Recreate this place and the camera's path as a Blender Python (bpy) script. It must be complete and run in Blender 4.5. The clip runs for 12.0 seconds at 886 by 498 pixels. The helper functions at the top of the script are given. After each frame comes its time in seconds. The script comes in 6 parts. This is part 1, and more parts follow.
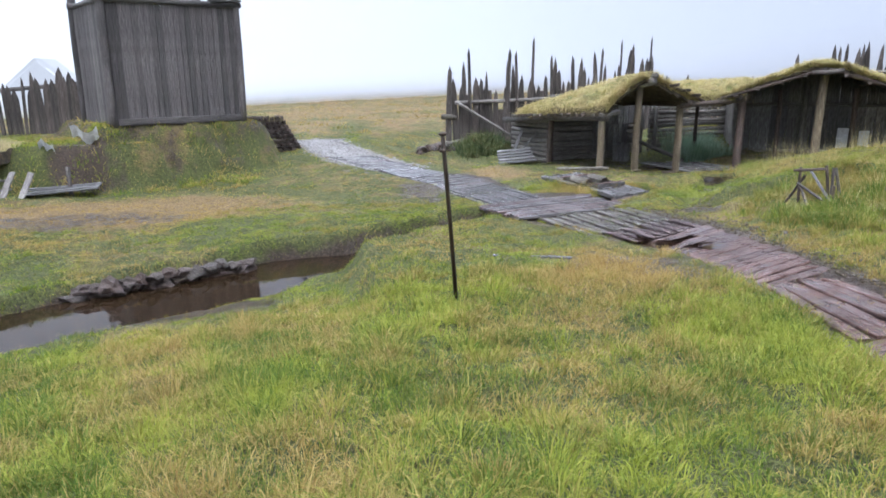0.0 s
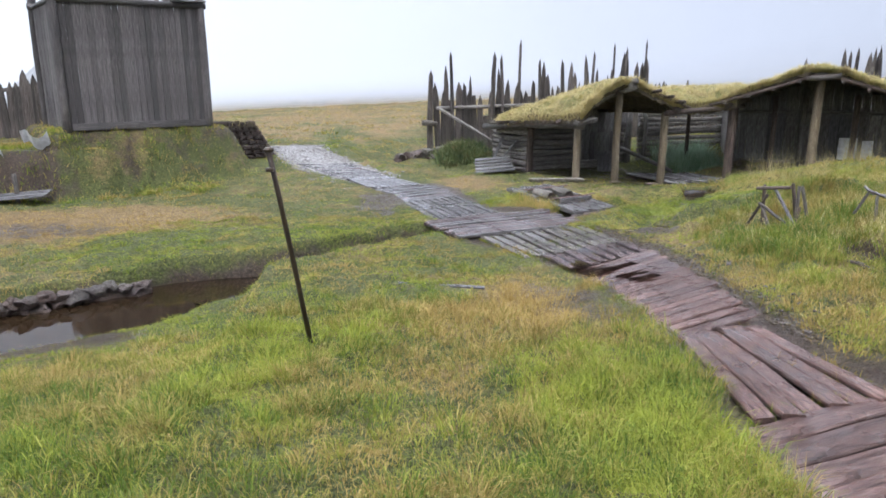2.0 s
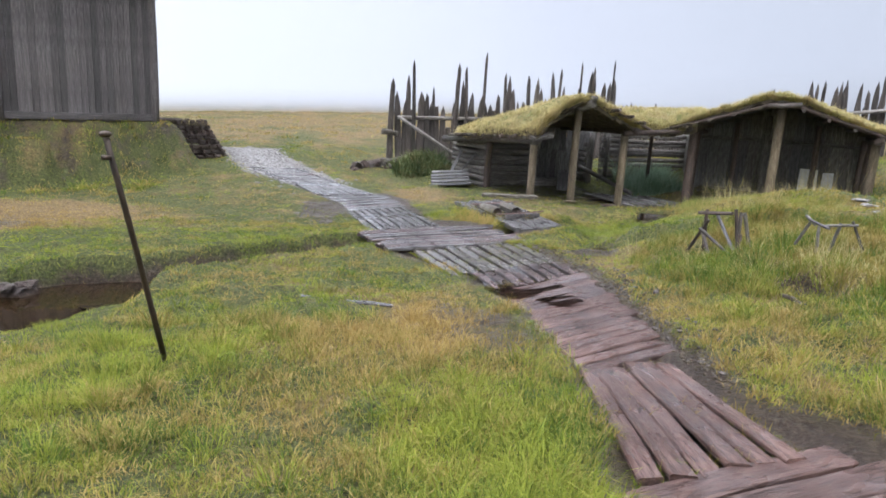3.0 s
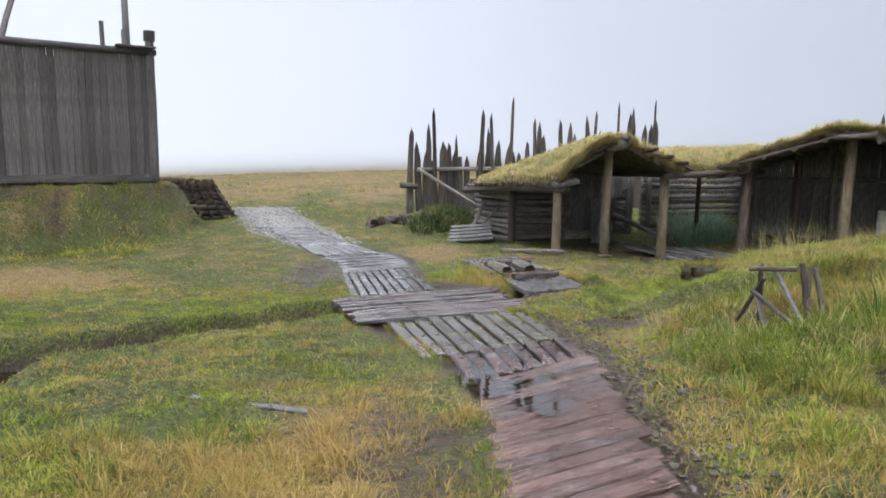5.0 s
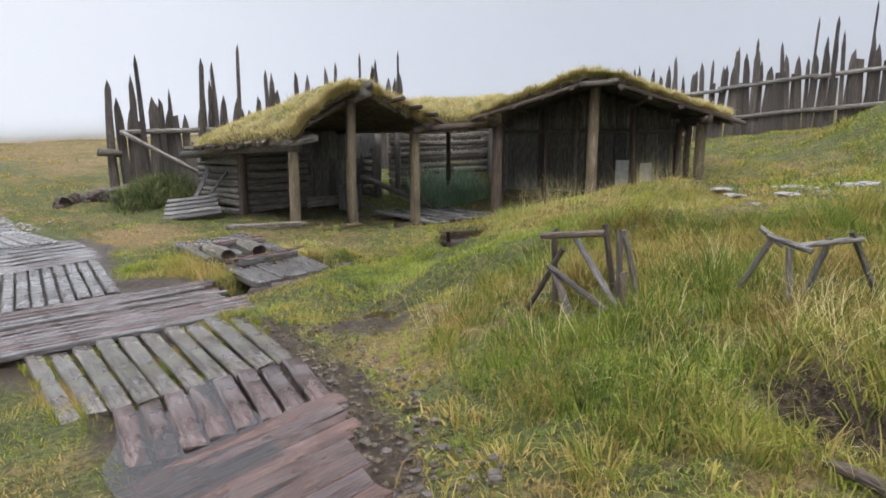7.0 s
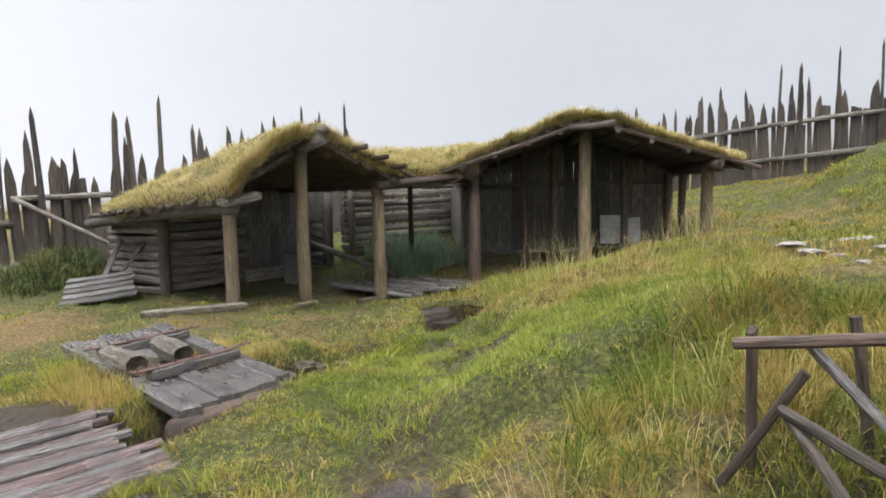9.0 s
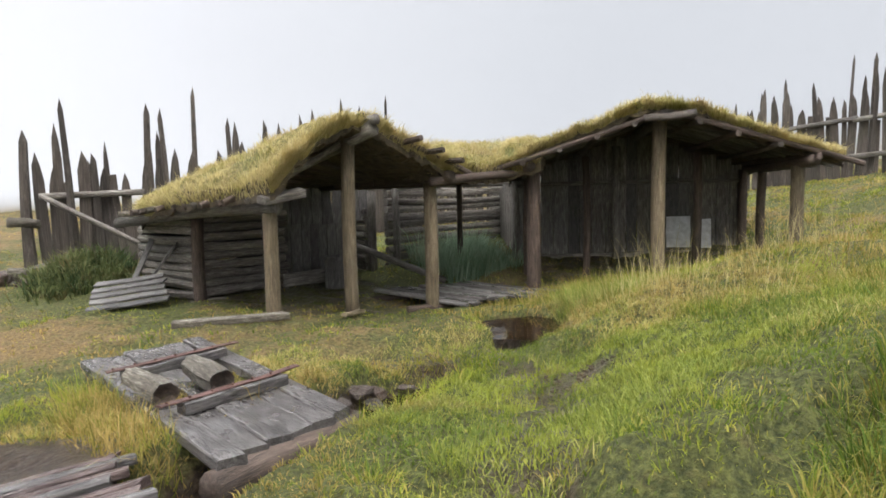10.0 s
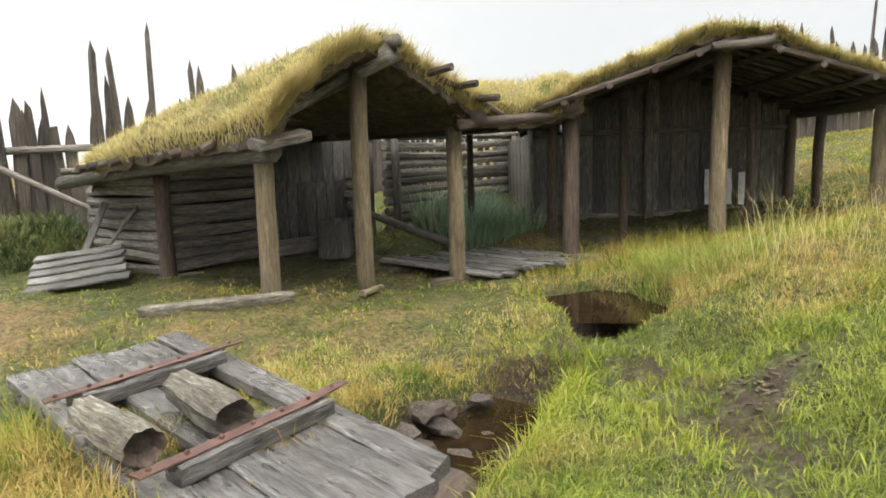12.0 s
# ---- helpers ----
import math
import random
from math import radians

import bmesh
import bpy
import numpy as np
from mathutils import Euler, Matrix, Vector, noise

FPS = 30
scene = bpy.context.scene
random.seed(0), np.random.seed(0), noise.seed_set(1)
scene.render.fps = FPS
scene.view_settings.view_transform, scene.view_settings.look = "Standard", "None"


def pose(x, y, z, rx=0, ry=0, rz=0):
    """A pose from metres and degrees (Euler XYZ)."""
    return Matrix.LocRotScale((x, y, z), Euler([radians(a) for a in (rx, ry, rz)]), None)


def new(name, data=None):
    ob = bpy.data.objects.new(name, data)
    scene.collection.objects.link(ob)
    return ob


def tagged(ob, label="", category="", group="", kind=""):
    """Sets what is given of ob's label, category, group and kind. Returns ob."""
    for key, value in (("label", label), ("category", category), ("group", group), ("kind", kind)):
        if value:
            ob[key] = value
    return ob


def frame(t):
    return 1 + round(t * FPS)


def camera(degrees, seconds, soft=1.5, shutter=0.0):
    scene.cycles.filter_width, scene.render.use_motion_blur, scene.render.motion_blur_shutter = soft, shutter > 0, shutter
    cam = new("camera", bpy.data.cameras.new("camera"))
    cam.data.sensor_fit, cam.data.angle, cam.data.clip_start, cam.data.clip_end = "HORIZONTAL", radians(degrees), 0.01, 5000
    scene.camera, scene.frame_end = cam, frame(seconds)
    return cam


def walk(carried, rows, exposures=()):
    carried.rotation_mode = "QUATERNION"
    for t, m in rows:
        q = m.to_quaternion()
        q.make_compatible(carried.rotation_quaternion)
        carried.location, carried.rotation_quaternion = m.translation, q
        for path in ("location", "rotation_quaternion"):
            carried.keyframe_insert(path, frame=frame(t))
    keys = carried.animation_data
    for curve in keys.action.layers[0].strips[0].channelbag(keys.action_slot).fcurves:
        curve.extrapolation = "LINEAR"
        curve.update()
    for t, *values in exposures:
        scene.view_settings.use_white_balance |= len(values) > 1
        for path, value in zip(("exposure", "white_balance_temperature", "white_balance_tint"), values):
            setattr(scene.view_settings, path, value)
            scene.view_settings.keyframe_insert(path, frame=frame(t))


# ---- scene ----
cam = camera(66.3, 12.0, soft=1.65)
METRES, EYE, TILT, LEAN, TURN = 14.19, 1.65, -4.4, -3.8, -12.1
ROWS = [
    (0.0, 0.0, 0.0, 0.0, -0.73, -10.24, 4.03),
    (0.5, 0.0306, 0.0235, 0.0037, 0.09, -7.29, 3.8),
    (1.0, 0.0576, 0.043, 0.0037, 7.79, -6.33, 3.22),
    (1.5, 0.0869, 0.066, 0.0026, 8.6, -10.02, 3.23),
    (2.0, 0.1122, 0.0846, -0.0018, 1.22, -9.75, 3.67),
    (2.5, 0.139, 0.1062, -0.0093, -0.09, -10.8, 2.15),
    (3.0, 0.1661, 0.1365, -0.0127, -0.3, -8.61, 0.63),
    (5.0, 0.2369, 0.294, -0.0243, 4.28, -3.71, 2.45),
    (5.5, 0.2481, 0.334, -0.0278, -0.08, -4.12, 3.12),
    (6.0, 0.2563, 0.3768, -0.0301, -4.86, -6.04, 3.44),
    (6.5, 0.2639, 0.4213, -0.0321, -11.61, -7.66, 3.97),
    (8.5, 0.2799, 0.6096, -0.0338, -21.65, -5.22, 6.37),
    (9.0, 0.2778, 0.6542, -0.0342, -22.2, -3.1, 6.45),
    (9.5, 0.2764, 0.6996, -0.031, -20.85, -2.41, 6.14),
    (10.0, 0.276, 0.7428, -0.0317, -19.81, -2.76, 6.19),
    (10.5, 0.2773, 0.7839, -0.0308, -17.06, -2.87, 5.75),
    (11.0, 0.2729, 0.8216, -0.0315, -18.38, -3.36, 6.28),
    (11.5, 0.2704, 0.8604, -0.034, -22.08, -4.55, 6.66),
    (12.0, 0.2637, 0.8966, -0.0358, -23.23, -6.13, 6.85),
]
walk(cam, [(t, pose(0, 0, EYE, TILT, LEAN, TURN) @ pose(METRES * x, METRES * y, METRES * z, 90 + pitch, roll, yaw)) for t, x, y, z, yaw, pitch, roll in ROWS],
     [(0.0, 0.2, 5600, 14), (2.5, 0.1, 5850, 14), (5.0, -0.07, 6050, 12), (6.5, -0.1, 6150, 12), (8.5, 0.06, 6500, 12), (10.5, 0.18, 6650, 10), (12.0, 0.43, 6950, 7)])

# ---- world, sun and exposure ----
scene.view_settings.exposure = 0.0
SUN_UP, SUN_ROUND = 52.0, 200.0
world = bpy.data.worlds.new("overcast")
scene.world = world
world.use_nodes = True
wn, wl = world.node_tree.nodes, world.node_tree.links
sky = wn.new("ShaderNodeTexSky")
sky.sky_type, sky.sun_disc = "NISHITA", False
sky.sun_elevation, sky.sun_rotation = radians(SUN_UP), radians(SUN_ROUND)
sky.dust_density, sky.air_density, sky.ozone_density = 6.0, 1.5, 1.0
grey = wn.new("ShaderNodeHueSaturation")
grey.inputs["Saturation"].default_value = 0.35
wl.new(sky.outputs["Color"], grey.inputs["Color"])
cloud = wn.new("ShaderNodeMix")
cloud.data_type = "RGBA"
cloud.inputs["Factor"].default_value = 0.85
cloud.inputs["B"].default_value = (11.1, 11.4, 12.1, 1)
wl.new(grey.outputs["Color"], cloud.inputs["A"])
# an overcast sky is brighter overhead than at the horizon
up = wn.new("ShaderNodeTexCoord")
sep = wn.new("ShaderNodeSeparateXYZ")
wl.new(up.outputs["Generated"], sep.inputs[0])
rise = wn.new("ShaderNodeMapRange")
rise.interpolation_type = "SMOOTHSTEP"
rise.inputs["From Min"].default_value, rise.inputs["From Max"].default_value = 0.2, 1.0
rise.inputs["To Min"].default_value, rise.inputs["To Max"].default_value = 1.0, 3.4
wl.new(sep.outputs["Z"], rise.inputs["Value"])
gain = wn.new("ShaderNodeVectorMath")
gain.operation = "SCALE"
wl.new(cloud.outputs["Result"], gain.inputs[0])
# and thicker, so greyer, towards the hills in the east
east = wn.new("ShaderNodeMapRange")
east.interpolation_type = "SMOOTHSTEP"
east.inputs["From Min"].default_value, east.inputs["From Max"].default_value = -0.3, 0.8
east.inputs["To Min"].default_value, east.inputs["To Max"].default_value = 1.1, 0.72
wl.new(sep.outputs["X"], east.inputs["Value"])
both = wn.new("ShaderNodeMath")
both.operation = "MULTIPLY"
wl.new(rise.outputs["Result"], both.inputs[0])
wl.new(east.outputs["Result"], both.inputs[1])
wl.new(both.outputs["Value"], gain.inputs["Scale"])
wl.new(gain.outputs["Vector"], wn["Background"].inputs["Color"])
wn["Background"].inputs["Strength"].default_value = 0.1

sun = new("sun", bpy.data.lights.new("sun", "SUN"))
sun.data.energy, sun.data.angle, sun.data.color = 1.4, radians(40), (1.0, 0.97, 0.92)
sun.rotation_euler = (radians(90 - SUN_UP), 0, radians(180 - SUN_ROUND))


# ---- materials ----
def mat(name, build):
    m = bpy.data.materials.new(name)
    m.use_nodes = True
    nt = m.node_tree
    build(nt, nt.nodes, nt.links, nt.nodes["Principled BSDF"])
    return m


def texture(nt, scale, detail=4.0, rough=0.6, stretch=(1, 1, 1), space="Object", warp=0.0):
    co = nt.nodes.new("ShaderNodeTexCoord") if space == "Object" else nt.nodes.new("ShaderNodeNewGeometry")
    mp = nt.nodes.new("ShaderNodeMapping")
    mp.inputs["Scale"].default_value = stretch
    nt.links.new(co.outputs["Object" if space == "Object" else "Position"], mp.inputs["Vector"])
    n = nt.nodes.new("ShaderNodeTexNoise")
    n.inputs["Scale"].default_value, n.inputs["Detail"].default_value, n.inputs["Roughness"].default_value = scale, detail, rough
    n.inputs["Distortion"].default_value = warp
    nt.links.new(mp.outputs["Vector"], n.inputs["Vector"])
    return n.outputs["Fac"]


def ramp(nt, fac, *stops):
    r = nt.nodes.new("ShaderNodeValToRGB")
    e = r.color_ramp.elements
    while len(e) < len(stops):
        e.new(0.5)
    for i, (p, c) in enumerate(stops):
        e[i].position, e[i].color = p, (*c, 1) if len(c) == 3 else c
    nt.links.new(fac, r.inputs["Fac"])
    return r.outputs["Color"]


def blend(nt, fac, a, b, how="MIX"):
    m = nt.nodes.new("ShaderNodeMix")
    m.data_type, m.blend_type = "RGBA", how
    for v, k in ((fac, "Factor"), (a, "A"), (b, "B")):
        if isinstance(v, (int, float)):
            m.inputs[k].default_value = v
        elif isinstance(v, tuple):
            m.inputs[k].default_value = (*v, 1)
        else:
            nt.links.new(v, m.inputs[k])
    return m.outputs["Result"]


def bump(nt, bs, fac, strength, distance=0.02):
    b = nt.nodes.new("ShaderNodeBump")
    b.inputs["Strength"].default_value, b.inputs["Distance"].default_value = strength, distance
    nt.links.new(fac, b.inputs["Height"])
    nt.links.new(b.outputs["Normal"], bs.inputs["Normal"])


def sums(nt, a, b, op="ADD"):
    m = nt.nodes.new("ShaderNodeMath")
    m.operation = op
    for i, v in enumerate((a, b)):
        if isinstance(v, (int, float)):
            m.inputs[i].default_value = v
        else:
            nt.links.new(v, m.inputs[i])
    return m.outputs[0]


def wood(name, dark, mid, light, rough=0.7, along=(9, 9, 1.2), moss=0.0, wet=False, tone=0.35):
    """Weathered timber: grain runs along the piece's own z."""
    def build(nt, n, l, bs):
        grain = texture(nt, 4.0, 6, 0.7, along, warp=0.6)
        stain = texture(nt, 1.6, 4, 0.6, (1, 1, 0.5))
        c = ramp(nt, grain, (0.28, dark), (0.52, mid), (0.75, light))
        c = blend(nt, ramp(nt, stain, (0.35, (0, 0, 0)), (0.7, (1, 1, 1))), c, blend(nt, 0.6, c, dark))
        # drying cracks run with the grain
        slit = texture(nt, 5.0, 3, 0.5, (along[0], along[1], 0.3), warp=0.4)
        crack = ramp(nt, slit, (0.455, (0, 0, 0)), (0.485, (1, 1, 1)), (0.5, (1, 1, 1)), (0.53, (0, 0, 0)))
        where = ramp(nt, texture(nt, 2.2, 3, 0.6, (1, 1, 0.5)), (0.42, (0, 0, 0)), (0.58, (1, 1, 1)))
        crack = blend(nt, 1.0, crack, where, "MULTIPLY")
        c = blend(nt, sums(nt, crack, 0.75, "MULTIPLY"), c, tuple(v * 0.45 for v in dark))
        info = n.new("ShaderNodeObjectInfo")
        hue = n.new("ShaderNodeHueSaturation")
        mr = n.new("ShaderNodeMapRange")
        mr.inputs["To Min"].default_value, mr.inputs["To Max"].default_value = 1 - tone, 1 + tone
        l.new(info.outputs["Random"], mr.inputs["Value"])
        l.new(mr.outputs["Result"], hue.inputs["Value"])
        l.new(c, hue.inputs["Color"])
        c = hue.outputs["Color"]
        if moss:
            patch = texture(nt, 5.0, 5, 0.7)
            c = blend(nt, ramp(nt, patch, (0.62 - moss, (0, 0, 0)), (0.72 - moss * 0.6, (1, 1, 1))), c, (0.11, 0.13, 0.03))
        l.new(c, bs.inputs["Base Color"])
        if wet:
            # rain stands on the boards as a broken film
            film = texture(nt, 2.3, 4, 0.65, (1, 1, 0.45), space="World")
            l.new(ramp(nt, stain, (0.35, (0.14,) * 3), (0.65, (0.5,) * 3)), bs.inputs["Roughness"])
            l.new(ramp(nt, film, (0.46, (0.0,) * 3), (0.64, (0.9,) * 3)), bs.inputs["Coat Weight"])
            bs.inputs["Coat Roughness"].default_value, bs.inputs["Coat IOR"].default_value = 0.07, 1.33
            bs.inputs["Specular IOR Level"].default_value = 0.22
        else:
            bs.inputs["Roughness"].default_value = rough
        bump(nt, bs, sums(nt, grain, sums(nt, crack, -0.9, "MULTIPLY")), 0.8, 0.014)
    return mat(name, build)


M_POST = wood("tan_post_wood", (0.055, 0.042, 0.025), (0.165, 0.128, 0.08), (0.29, 0.24, 0.16), 0.75)
M_DARKPOST = wood("dark_post_wood", (0.025, 0.018, 0.014), (0.085, 0.06, 0.046), (0.17, 0.125, 0.095), 0.75)
M_LOG = wood("grey_log_wood", (0.045, 0.038, 0.032), (0.19, 0.172, 0.15), (0.42, 0.4, 0.36), 0.75)
M_DIM = wood("dark_board_wood", (0.045, 0.042, 0.04), (0.15, 0.143, 0.136), (0.29, 0.28, 0.265), 0.8)
M_STAKE = wood("stake_wood", (0.03, 0.024, 0.019), (0.085, 0.07, 0.058), (0.2, 0.175, 0.15), 0.8)
M_TOWER = wood("tower_board_wood", (0.04, 0.035, 0.033), (0.11, 0.098, 0.092), (0.22, 0.2, 0.19), 0.8, along=(12, 12, 0.7), tone=0.42)
M_PLANK = wood("wet_walk_plank", (0.028, 0.02, 0.018), (0.13, 0.092, 0.085), (0.23, 0.175, 0.16), wet=True, tone=0.22)
M_REDPLANK = wood("wet_reddish_plank", (0.028, 0.017, 0.014), (0.138, 0.082, 0.066), (0.225, 0.15, 0.125), wet=True, tone=0.25)
M_MOSSPLANK = wood("mossy_walk_plank", (0.035, 0.03, 0.026), (0.12, 0.105, 0.09), (0.23, 0.2, 0.18), moss=0.1, wet=True, tone=0.2)
M_DOORWOOD = wood("pale_wet_board", (0.035, 0.032, 0.03), (0.14, 0.13, 0.125), (0.27, 0.255, 0.245), wet=True, tone=0.12)
M_ROT = wood("rotten_log_wood", (0.03, 0.024, 0.018), (0.13, 0.115, 0.09), (0.36, 0.34, 0.29), 0.85, along=(10, 10, 2))


def rust(nt, n, l, bs):
    f = texture(nt, 9.0, 5, 0.7)
    l.new(ramp(nt, f, (0.3, (0.035, 0.016, 0.012)), (0.55, (0.1, 0.048, 0.037)), (0.8, (0.17, 0.095, 0.075))), bs.inputs["Base Color"])
    bs.inputs["Roughness"].default_value, bs.inputs["Metallic"].default_value = 0.6, 0.25
    bump(nt, bs, texture(nt, 60.0, 3), 0.4, 0.004)


M_RUST = mat("rusted_iron", rust)


def stone(nt, n, l, bs):
    f = texture(nt, 6.0, 6, 0.7)
    c = ramp(nt, f, (0.3, (0.022, 0.018, 0.015)), (0.55, (0.08, 0.066, 0.054)), (0.8, (0.22, 0.2, 0.18)))
    info = n.new("ShaderNodeObjectInfo")
    c = blend(nt, sums(nt, info.outputs["Random"], 0.9, "MULTIPLY"), c, blend(nt, 0.9, c, (0.75, 0.45, 0.34), "MULTIPLY"))
    l.new(c, bs.inputs["Base Color"])
    bs.inputs["Roughness"].default_value = 0.6
    bump(nt, bs, f, 0.8, 0.03)


M_STONE = mat("wet_stone", stone)


def pale_stone(nt, n, l, bs):
    f = texture(nt, 9.0, 5, 0.7, space="World")
    l.new(ramp(nt, f, (0.3, (0.1, 0.09, 0.08)), (0.55, (0.25, 0.235, 0.215)), (0.8, (0.44, 0.42, 0.4))), bs.inputs["Base Color"])
    bs.inputs["Roughness"].default_value = 0.5
    bump(nt, bs, f, 0.6, 0.02)


M_PALE = mat("pale_wet_stone", pale_stone)


def dark_iron(nt, n, l, bs):
    f = texture(nt, 14.0, 5, 0.7, (1, 1, 0.3))
    l.new(ramp(nt, f, (0.3, (0.018, 0.013, 0.009)), (0.6, (0.06, 0.04, 0.025)), (0.8, (0.14, 0.085, 0.05))), bs.inputs["Base Color"])
    bs.inputs["Roughness"].default_value, bs.inputs["Metallic"].default_value = 0.55, 0.3
    bump(nt, bs, f, 0.4, 0.004)


M_IRON = mat("dark_rusty_iron", dark_iron)


def water(nt, n, l, bs):
    bs.inputs["Base Color"].default_value = (0.02, 0.012, 0.006, 1)
    bs.inputs["Roughness"].default_value = 0.04
    bs.inputs["IOR"].default_value = 1.33
    bump(nt, bs, texture(nt, 5.0, 3, 0.5), 0.05, 0.02)


M_WATER = mat("peat_brown_water", water)


def puddle(nt, n, l, bs):
    """A film of peaty water: clear to look through, glossy at a glance."""
    tp, gl, mx, fr = n.new("ShaderNodeBsdfTransparent"), n.new("ShaderNodeBsdfGlossy"), n.new("ShaderNodeMixShader"), n.new("ShaderNodeFresnel")
    tp.inputs["Color"].default_value = (0.78, 0.7, 0.65, 1)
    gl.inputs["Roughness"].default_value = 0.02
    fr.inputs["IOR"].default_value = 1.7
    bump(nt, gl, texture(nt, 3.0, 2, 0.5, space="World"), 0.03, 0.02)
    l.new(fr.outputs["Fac"], mx.inputs["Fac"])
    l.new(tp.outputs[0], mx.inputs[1])
    l.new(gl.outputs[0], mx.inputs[2])
    l.new(mx.outputs[0], n["Material Output"].inputs["Surface"])


M_PUDDLE = mat("thin_puddle_water", puddle)


def whitecloth(nt, n, l, bs):
    f = texture(nt, 8.0, 4)
    l.new(ramp(nt, f, (0.3, (0.42, 0.42, 0.42)), (0.7, (0.68, 0.69, 0.7))), bs.inputs["Base Color"])
    bs.inputs["Roughness"].default_value = 0.6
    bump(nt, bs, f, 0.5, 0.02)


M_WHITE = mat("weathered_white_sheet", whitecloth)


def ground_look(nt, n, l, bs):
    big = texture(nt, 0.45, 5, 0.6, space="World")
    mid = texture(nt, 2.6, 5, 0.65, space="World")
    fine = texture(nt, 22.0, 5, 0.7, space="World")
    green = ramp(nt, fine, (0.3, (0.022, 0.028, 0.009)), (0.5, (0.085, 0.095, 0.028)), (0.75, (0.21, 0.215, 0.065)))
    straw = ramp(nt, fine, (0.3, (0.07, 0.045, 0.02)), (0.5, (0.22, 0.15, 0.065)), (0.75, (0.4, 0.29, 0.13)))
    soil = ramp(nt, fine, (0.3, (0.02, 0.014, 0.01)), (0.5, (0.065, 0.046, 0.032)), (0.75, (0.155, 0.115, 0.08)))
    stony = ramp(nt, texture(nt, 14.0, 4, 0.7, space="World"), (0.3, (0.1, 0.09, 0.08)), (0.55, (0.26, 0.24, 0.22)), (0.8, (0.46, 0.44, 0.42)))
    at = [n.new("ShaderNodeAttribute") for _ in range(3)]
    for a, k in zip(at, ("mud", "dry", "gravel")):
        a.attribute_name = k
    dry = sums(nt, at[1].outputs["Fac"], sums(nt, sums(nt, big, -0.5), 2.0, "MULTIPLY"), "ADD")
    c = blend(nt, ramp(nt, sums(nt, dry, sums(nt, sums(nt, mid, -0.5), 1.5, "MULTIPLY")), (0.0, (0, 0, 0)), (0.5, (1, 1, 1))), green, straw)
    wetmud = ramp(nt, sums(nt, at[0].outputs["Fac"], sums(nt, mid, -0.5)), (0.3, (0, 0, 0)), (0.6, (1, 1, 1)))
    c = blend(nt, wetmud, c, soil)
    c = blend(nt, ramp(nt, sums(nt, at[2].outputs["Fac"], sums(nt, mid, -0.5)), (0.35, (0, 0, 0)), (0.6, (1, 1, 1))), c, stony)
    l.new(c, bs.inputs["Base Color"])
    l.new(ramp(nt, wetmud, (0.0, (0.85,) * 3), (1.0, (0.35,) * 3)), bs.inputs["Roughness"])
    bs.inputs["Specular IOR Level"].default_value = 0.3
    bump(nt, bs, sums(nt, fine, mid), 1.0, 0.09)


M_GROUND = mat("mossy_meadow_ground", ground_look)


def blade_look(green_a, green_b, straw_a, straw_b, bias):
    def build(nt, n, l, bs):
        geo = n.new("ShaderNodeNewGeometry")
        rnd = geo.outputs["Random Per Island"]
        patch = texture(nt, 0.55, 4, 0.65, space="World")
        small = texture(nt, 2.4, 4, 0.75, space="World")
        at = n.new("ShaderNodeAttribute")
        at.attribute_name = "dry"
        lush = ramp(nt, sums(nt, texture(nt, 0.9, 4, 0.7, space="World"), sums(nt, sums(nt, rnd, -0.5), 0.3, "MULTIPLY")), (0.38, (0, 0, 0)), (0.62, (1, 1, 1)))
        g = blend(nt, lush, green_a, green_b)
        s = blend(nt, rnd, straw_a, straw_b)
        f = sums(nt, sums(nt, sums(nt, patch, -0.5), 2.2, "MULTIPLY"), sums(nt, sums(nt, small, -0.5), 1.5, "MULTIPLY"))
        f = sums(nt, sums(nt, f, bias), sums(nt, sums(nt, rnd, -0.5), 0.5, "MULTIPLY"))
        f = sums(nt, f, at.outputs["Fac"])
        c = blend(nt, ramp(nt, f, (-0.0, (0, 0, 0)), (0.5, (1, 1, 1))), g, s)
        # dead thatch and lush spots at a second scale
        thatch = ramp(nt, texture(nt, 1.3, 5, 0.7, space="World"), (0.56, (0, 0, 0)), (0.68, (1, 1, 1)))
        c = blend(nt, sums(nt, thatch, 0.5, "MULTIPLY"), c, (0.24, 0.15, 0.07))
        l.new(c, bs.inputs["Base Color"])
        bs.inputs["Roughness"].default_value = 0.6
        bs.inputs["Specular IOR Level"].default_value = 0.12
        tr = n.new("ShaderNodeBsdfTranslucent")
        l.new(c, tr.inputs["Color"])
        mx = n.new("ShaderNodeMixShader")
        mx.inputs["Fac"].default_value = 0.35
        l.new(bs.outputs["BSDF"], mx.inputs[1])
        l.new(tr.outputs["BSDF"], mx.inputs[2])
        l.new(mx.outputs["Shader"], n["Material Output"].inputs["Surface"])
    return build


M_GRASS = mat("meadow_grass_blade", blade_look((0.11, 0.165, 0.026), (0.33, 0.36, 0.052), (0.31, 0.205, 0.06), (0.47, 0.35, 0.13), 0.15))
M_LUSH = mat("lush_grass_blade", blade_look((0.155, 0.2, 0.042), (0.315, 0.345, 0.08), (0.4, 0.32, 0.11), (0.54, 0.45, 0.19), 0.06))
M_RANK = mat("rank_grass_blade", blade_look((0.065, 0.12, 0.018), (0.21, 0.255, 0.036), (0.22, 0.15, 0.044), (0.36, 0.28, 0.085), 0.08))
M_TURFGRASS = mat("roof_grass_blade", blade_look((0.27, 0.255, 0.068), (0.39, 0.36, 0.11), (0.48, 0.4, 0.165), (0.61, 0.52, 0.28), 0.55))
